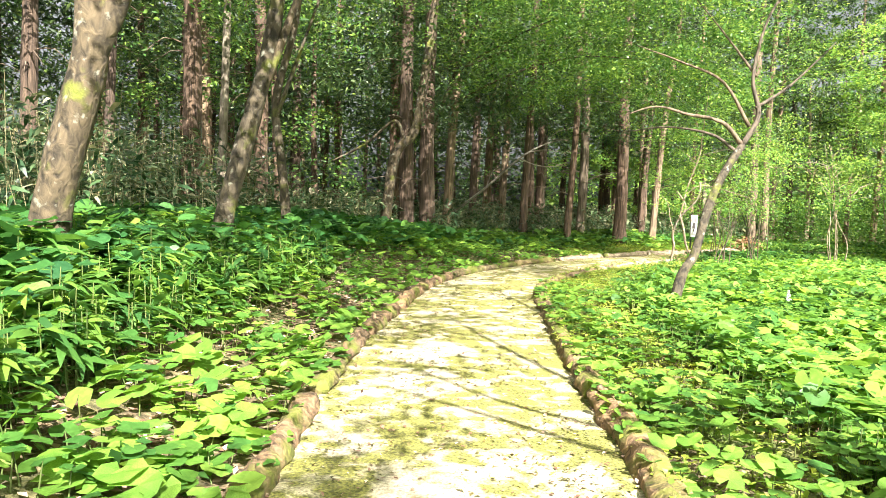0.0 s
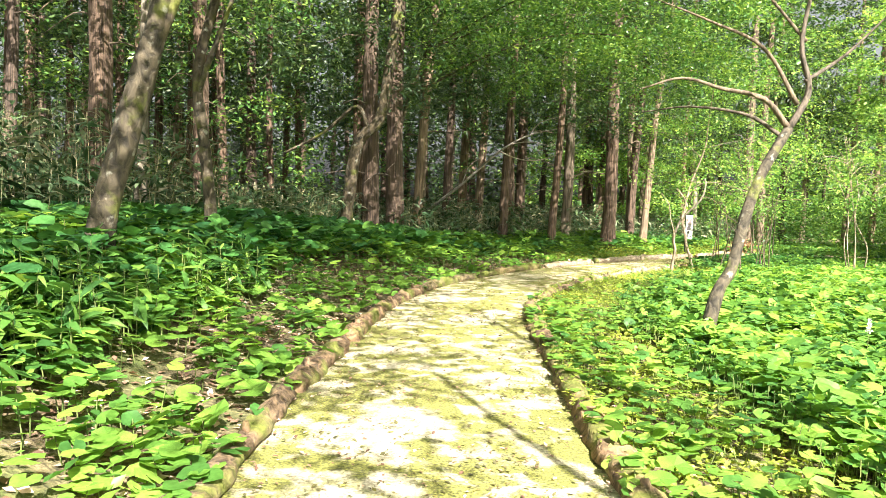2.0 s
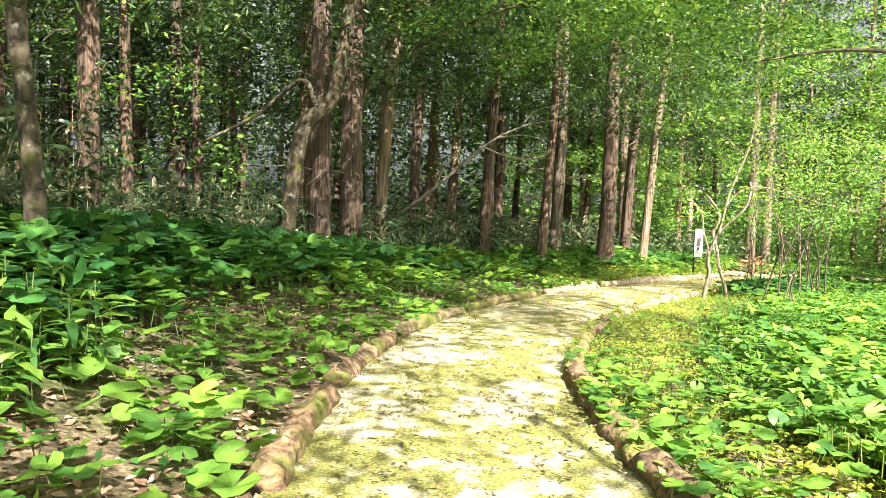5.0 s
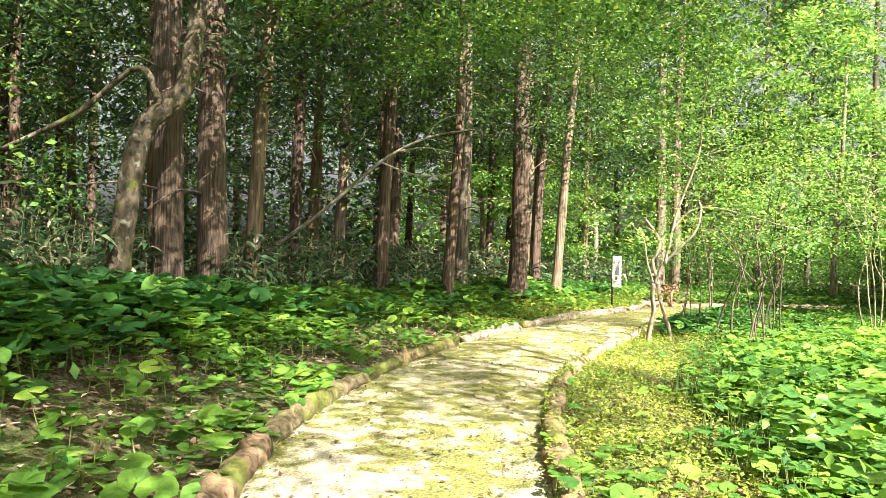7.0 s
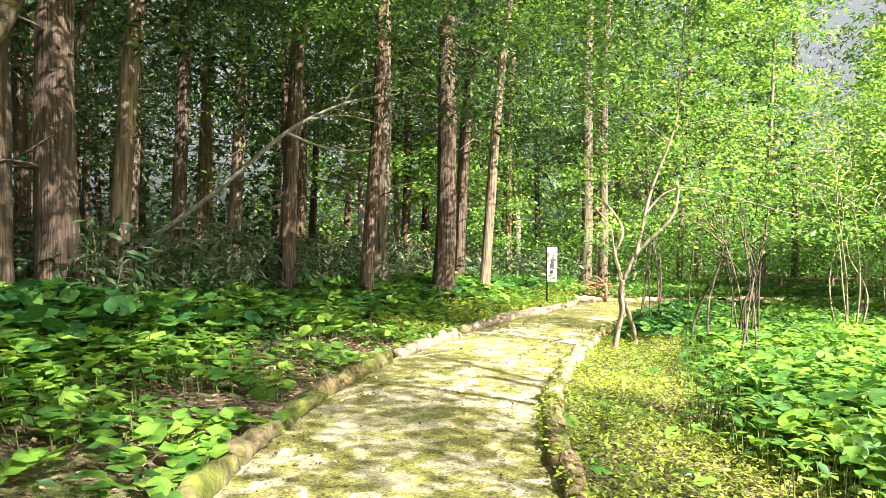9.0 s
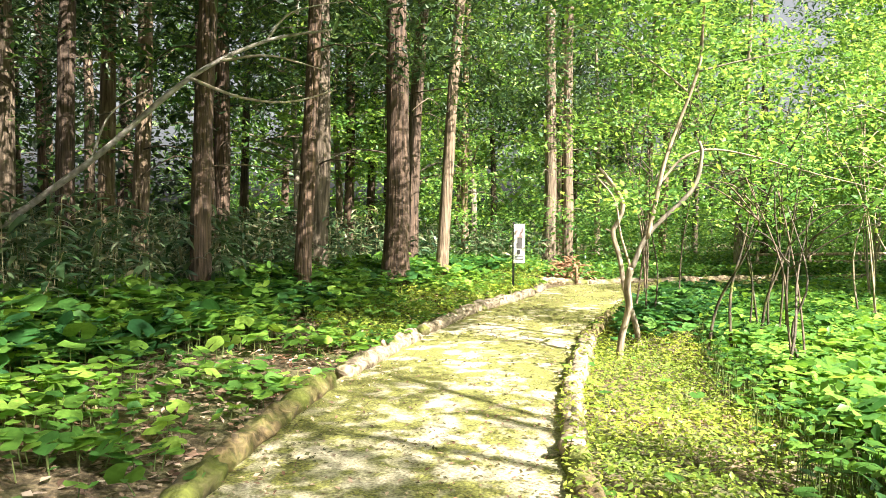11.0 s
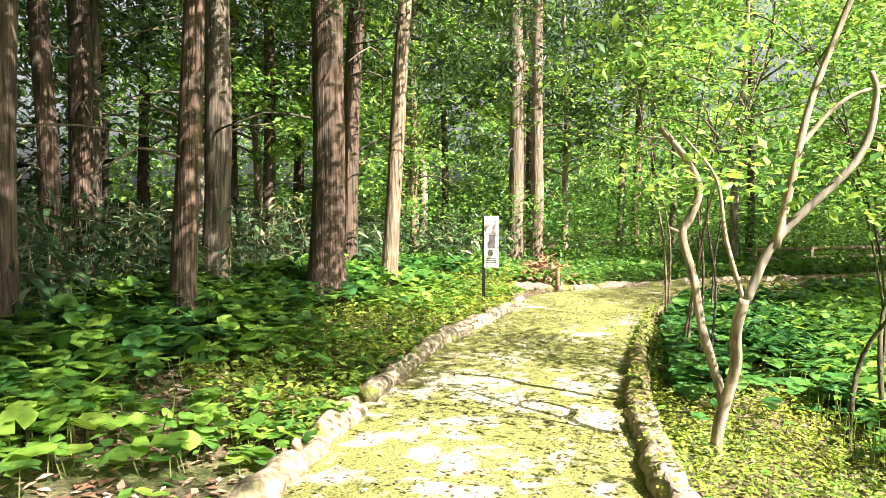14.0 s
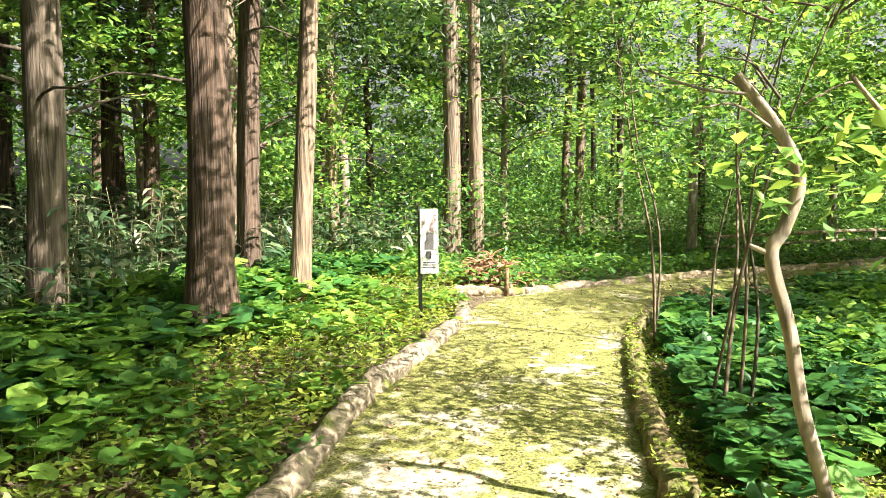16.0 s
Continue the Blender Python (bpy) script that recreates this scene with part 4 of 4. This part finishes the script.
def build_far_woods():
    """Leafy distance that closes the view all round, with an unseen wood added behind."""
    rng = np.random.default_rng(52)
    for name, mat, cx, cy, n, zr, lab in (("far_woods", M_NEEDLE, (-40, 4), (36, 62), 1500, (0, 9), "dark cedar wood in the distance"),
                                          ("far_woods", M_NEEDLE, (-42, -19), (-5, 40), 1700, (0, 12), "dark cedar wood in the distance"),
                                          ("far_woods", M_BROAD, (4, 46), (46, 60), 1300, (0, 8), "green broadleaved wood in the distance"),
                                          ("far_woods", M_BROAD, (34, 48), (0, 50), 1300, (0, 8), "green broadleaved wood in the distance"),
                                          # unseen wood behind the start, added to keep low sky light out
                                          ("far_woods", M_BROAD, (-44, 48), (-36, -18), 2400, (0, 12), "unseen broadleaved wood added behind to block low sky light")):
        c = np.c_[rng.uniform(*cx, n), rng.uniform(*cy, n), zr[0] + (zr[1] - zr[0]) * rng.random(n) ** 1.7]
        stuff(name, cloud("far_woods", c, 24, .7, .42, LEAF, .9, rng, .7), mat, lab, "woods")
    # shrubs and low leafage behind the far log
    c = np.c_[rng.uniform(8.5, 36, 1500), rng.uniform(28, 42, 1500), rng.uniform(.1, 2.0, 1500)]
    c = c[side(F_LINE, c[:, 0], c[:, 1]) > 1.8]
    stuff("shrubs", cloud("shrubs", c, 60, .4, .12, LEAF, .6, rng, .6), M_HERB, "low green shrubs behind the fallen logs", "shrubs")
    # green cover of the ground beyond the fallen logs
    x, y = patch_points(60000, (9, 24, 34, 34), lambda x, y: side(F_LINE, x, y) > .2, rng)
    stuff("undergrowth", scatter("undergrowth", LEAF, on_ground(x, y, rng.uniform(.03, .35, len(x))), rng.uniform(.08, .2, len(x)), spin(len(x), .5, rng)), M_HERB, "green ground cover behind the fallen logs", "undergrowth")
    # leafy sprays hanging between the trunks
    c = np.c_[rng.uniform(-14, 7, 620), rng.uniform(17, 34, 620), 1.8 + 7 * rng.random(620) ** .8]
    d = side(L_LINE, c[:, 0], c[:, 1])
    c = c[(d > 3.4) & (c[:, 2] > np.where(d < 5, 3.6, 1.8))]
    stuff("understorey_leaves", cloud("understorey_leaves", c, 60, .34, .14, LEAF, .8, rng, .45), M_BROAD, "sprays of green understorey leaves between the trunks", "foliage")


def build_path_litter():
    """Moss crumbs and bits of leaf lying on the gravel."""
    rng = np.random.default_rng(33)
    for n, mat, lab, thr in ((20000, M_MOSS, "crumbs of olive moss on the gravel path", .5), (9000, M_LITTER, "bits of dry leaf on the gravel path", 0.0)):
        x, y = patch_points(n * 4, (0, 0, 14, 28), lambda x, y: (side(L_LINE, x, y) < -.02) & (side(R_LINE, x, y) > .02) & (side(F_LINE, x, y) < 0), rng)
        keep = drift(x, y, .9, 3.0) * .6 + drift(x, y, 3.0, 5.0) * .4 > thr
        x, y = x[keep][:n], y[keep][:n]
        stuff("path_litter", scatter("path_litter", LEAF, np.c_[x, y, np.full(len(x), .052) + rng.uniform(0, .006, len(x))], rng.uniform(.015, .05, len(x)), spin(len(x), .35, rng)), mat, lab, "litter")


build_path_litter()
build_left()
build_right()
build_sasa()
build_far_woods()


# ---- single things ----
def box_bm(sx, sy, sz, at=(0, 0, 0), bevel=0.006):
    bm = bmesh.new()
    bmesh.ops.create_cube(bm, size=1)
    bmesh.ops.scale(bm, vec=(sx, sy, sz), verts=bm.verts)
    bmesh.ops.bevel(bm, geom=bm.edges[:], offset=bevel, segments=2, affect="EDGES")
    bmesh.ops.translate(bm, vec=at, verts=bm.verts)
    return bm


def build_sign():
    root = thing("sign", 8.8, 26.4, hz(8.8, 26.4), "white upright notice board on a dark steel post", "sign")
    root.rotation_euler = (0, 0, radians(-27))
    part("post", box_bm(.045, .045, 1.5, (-.09, .03, .68)), M_DARK, root, "dark steel post", False)
    board = part("board", box_bm(.22, .02, .78, (.02, 0, 1.0)), M_WHITE, root, "white printed board", False)
    part("picture", box_bm(.17, .006, .2, (.02, -.0125, 1.22), .001), M_PINK, board, "pink printed panel", False)
    for k, (z, w, hh) in enumerate(((1.06, .09, .1), (.96, .11, .11), (.84, .06, .09))):
        part("print", box_bm(w, .006, hh, (.03 - .01 * k, -.0125, z), .001), M_INK, board, "dark printed figure", False)
    for k in range(3):
        part("text_line", box_bm(.15, .006, .012, (.02, -.0125, .75 - k * .03), .001), M_INK, board, "", False)


def build_dead_branch():
    root = thing("dead_branch", .35, 23.0, hz(.35, 23.0), "bleached dead branch leaning across the cedars", "branch")
    z = hz(.35, 23)
    for k, (pts, a, c) in enumerate([([(-.35, .2, 1.0 - z), (.0, .1, 1.27 - z), (1.1, -.5, 2.1 - z), (2.1, -.9, 3.0 - z), (2.9, -1.0, 3.45 - z), (3.6, -1.2, 3.6 - z)], .05, .012),
                                     ([(2.1, -.9, 3.0 - z), (2.6, -1.1, 2.8 - z), (3.1, -1.3, 2.75 - z), (3.6, -1.4, 2.9 - z)], .022, .006),
                                     ([(2.4, -.95, 3.2 - z), (2.9, -1.2, 3.25 - z), (3.5, -1.2, 3.15 - z)], .018, .005),
                                     ([(2.9, -1.0, 3.45 - z), (3.2, -1.0, 3.8 - z), (3.9, -1.1, 4.0 - z)], .016, .005),
                                     ([(1.1, -.5, 2.1 - z), (1.3, -.6, 2.6 - z), (1.7, -.6, 2.9 - z)], .016, .005)]):
        bm = bmesh.new()
        limb(bm, pts, a, c, 6, 7, .2, k)
        part("limb", bm, M_DEAD, root)


def build_debris():
    root = thing("brush_pile", 11.4, 28.6, hz(11.4, 28.6), "heap of dry brown fronds behind the log", "brush pile")
    rng = np.random.default_rng(91)
    bm = bmesh.new()
    for k in range(130):
        a, r, h = rng.uniform(0, 6.28), rng.uniform(0, .55), rng.uniform(.05, .5)
        p = Vector((math.cos(a) * r * 1.2, math.sin(a) * r * .8, h * (1 - r)))
        e = p + Vector((rng.uniform(-.4, .4), rng.uniform(-.3, .3), rng.uniform(-.12, .22)))
        limb(bm, [p, (p + e) / 2 + Vector((0, 0, .06)), e], .012, .004, 2, 4, 0)
    part("twig", bm, M_BROWN, root)
    n = 900
    a, r = rng.uniform(0, 6.28, n), .7 * np.sqrt(rng.random(n))
    p = np.c_[np.cos(a) * r * 1.1, np.sin(a) * r * .8, (.6 * (1 - r / .75)) * rng.uniform(.2, 1, n)]
    link("frond", scatter("frond", BLADE, p, rng.uniform(.12, .3, n), spin(n, .7, rng)), M_BROWN, root)
    stake = thing("stake", 10.9, 27.55, 0, "short brown wooden stake at the log joint", "stake")
    bm = bmesh.new()
    tube(bm, [(0, 0, -.1), (0, 0, .3), (.01, 0, .42)], [.04, .038, .03], 9, .1)
    part("pole", bm, M_LOG, stake)


def build_fence():
    root = thing("rail_fence", 17.5, 28.8, hz(17.5, 28.8), "low weathered rail fence beyond the undergrowth", "fence")
    for k in range(5):
        bm = bmesh.new()
        tube(bm, [(k * 1.6, -k * .3, -.1), (k * 1.6, -k * .3, .62)], [.05, .045], 9, .1, k)
        part("post", bm, M_LOGPALE, root)
    for z in (.3, .52):
        bm = bmesh.new()
        tube(bm, [(-.2, .05, z), (3.2, -.6, z + .02), (6.7, -1.25, z)], [.04, .042, .038], 9, .12, z)
        part("rail", bm, M_LOGPALE, root)


build_sign()
build_dead_branch()
build_debris()
build_fence()


def build_near_leaves():
    """The round leaves closest to the walk, one by one."""
    rng = random.Random(101)
    meshes = []
    for k, (v, f) in enumerate(FUKI):
        me = bpy.data.meshes.new("leaf")
        me.from_pydata([tuple(p) for p in v], [], [tuple(q) for q in f])
        me.materials.append(M_FUKI)
        meshes.append(me)
    for line, sign, n, lab in ((L_LINE, 1, 280, "round-leaved butterbur clump spilling over the edging log"), (R_LINE, -1, 150, "round-leaved butterbur clump beside the edging log")):
        x0, y0 = (-.5, 6) if sign > 0 else (3.3, 6)
        root = thing("butterbur_clump", x0, y0, hz(x0, y0), lab, "plants")
        z0 = hz(x0, y0)
        tan = np.gradient(line, axis=0)
        ok = np.where((line[:, 1] > 2.2) & (line[:, 1] < (17 if sign > 0 else 12)))[0]
        for k in range(n):
            i = rng.choice(list(ok))
            t = tan[i] / np.linalg.norm(tan[i])
            d = rng.uniform(.12, 1.5) * sign
            x, y = line[i, 0] - t[1] * d + rng.uniform(-.1, .1), line[i, 1] + t[0] * d + rng.uniform(-.1, .1)
            ob = new("leaf", meshes[k % 3])
            ob.parent = root
            s = rng.uniform(.1, .2) if sign < 0 else rng.uniform(.13, .26)
            ob.location = (x - x0, y - y0, hz(x, y) + rng.uniform(.07, .2) - z0)
            ob.rotation_euler = (rng.uniform(-.4, .4), rng.uniform(-.4, .4), rng.uniform(0, 6.28))
            ob.scale = (s, s, s)


build_near_leaves()


def build_flower_spike():
    x, y = 5.9, 9.6
    root = thing("white_flower", x, y, hz(x, y), "slender stem with a white flower spike in the clearing", "flower")
    bm = bmesh.new()
    limb(bm, [(0, 0, 0), (.02, 0, .3), (.03, .01, .62)], .006, .003, 4, 6, 0)
    part("stem", bm, M_STEM, root)
    rng = np.random.default_rng(8)
    n = 70
    a, t = rng.uniform(0, 6.28, n), rng.random(n)
    r = .03 * (1 - t * .7)
    p = np.c_[.03 + np.cos(a) * r, np.sin(a) * r, .55 + .14 * t]
    link("blossom", scatter("blossom", LEAF, p, rng.uniform(.02, .035, n), spin(n, .8, rng)), M_WHITE, root)


build_flower_spike()
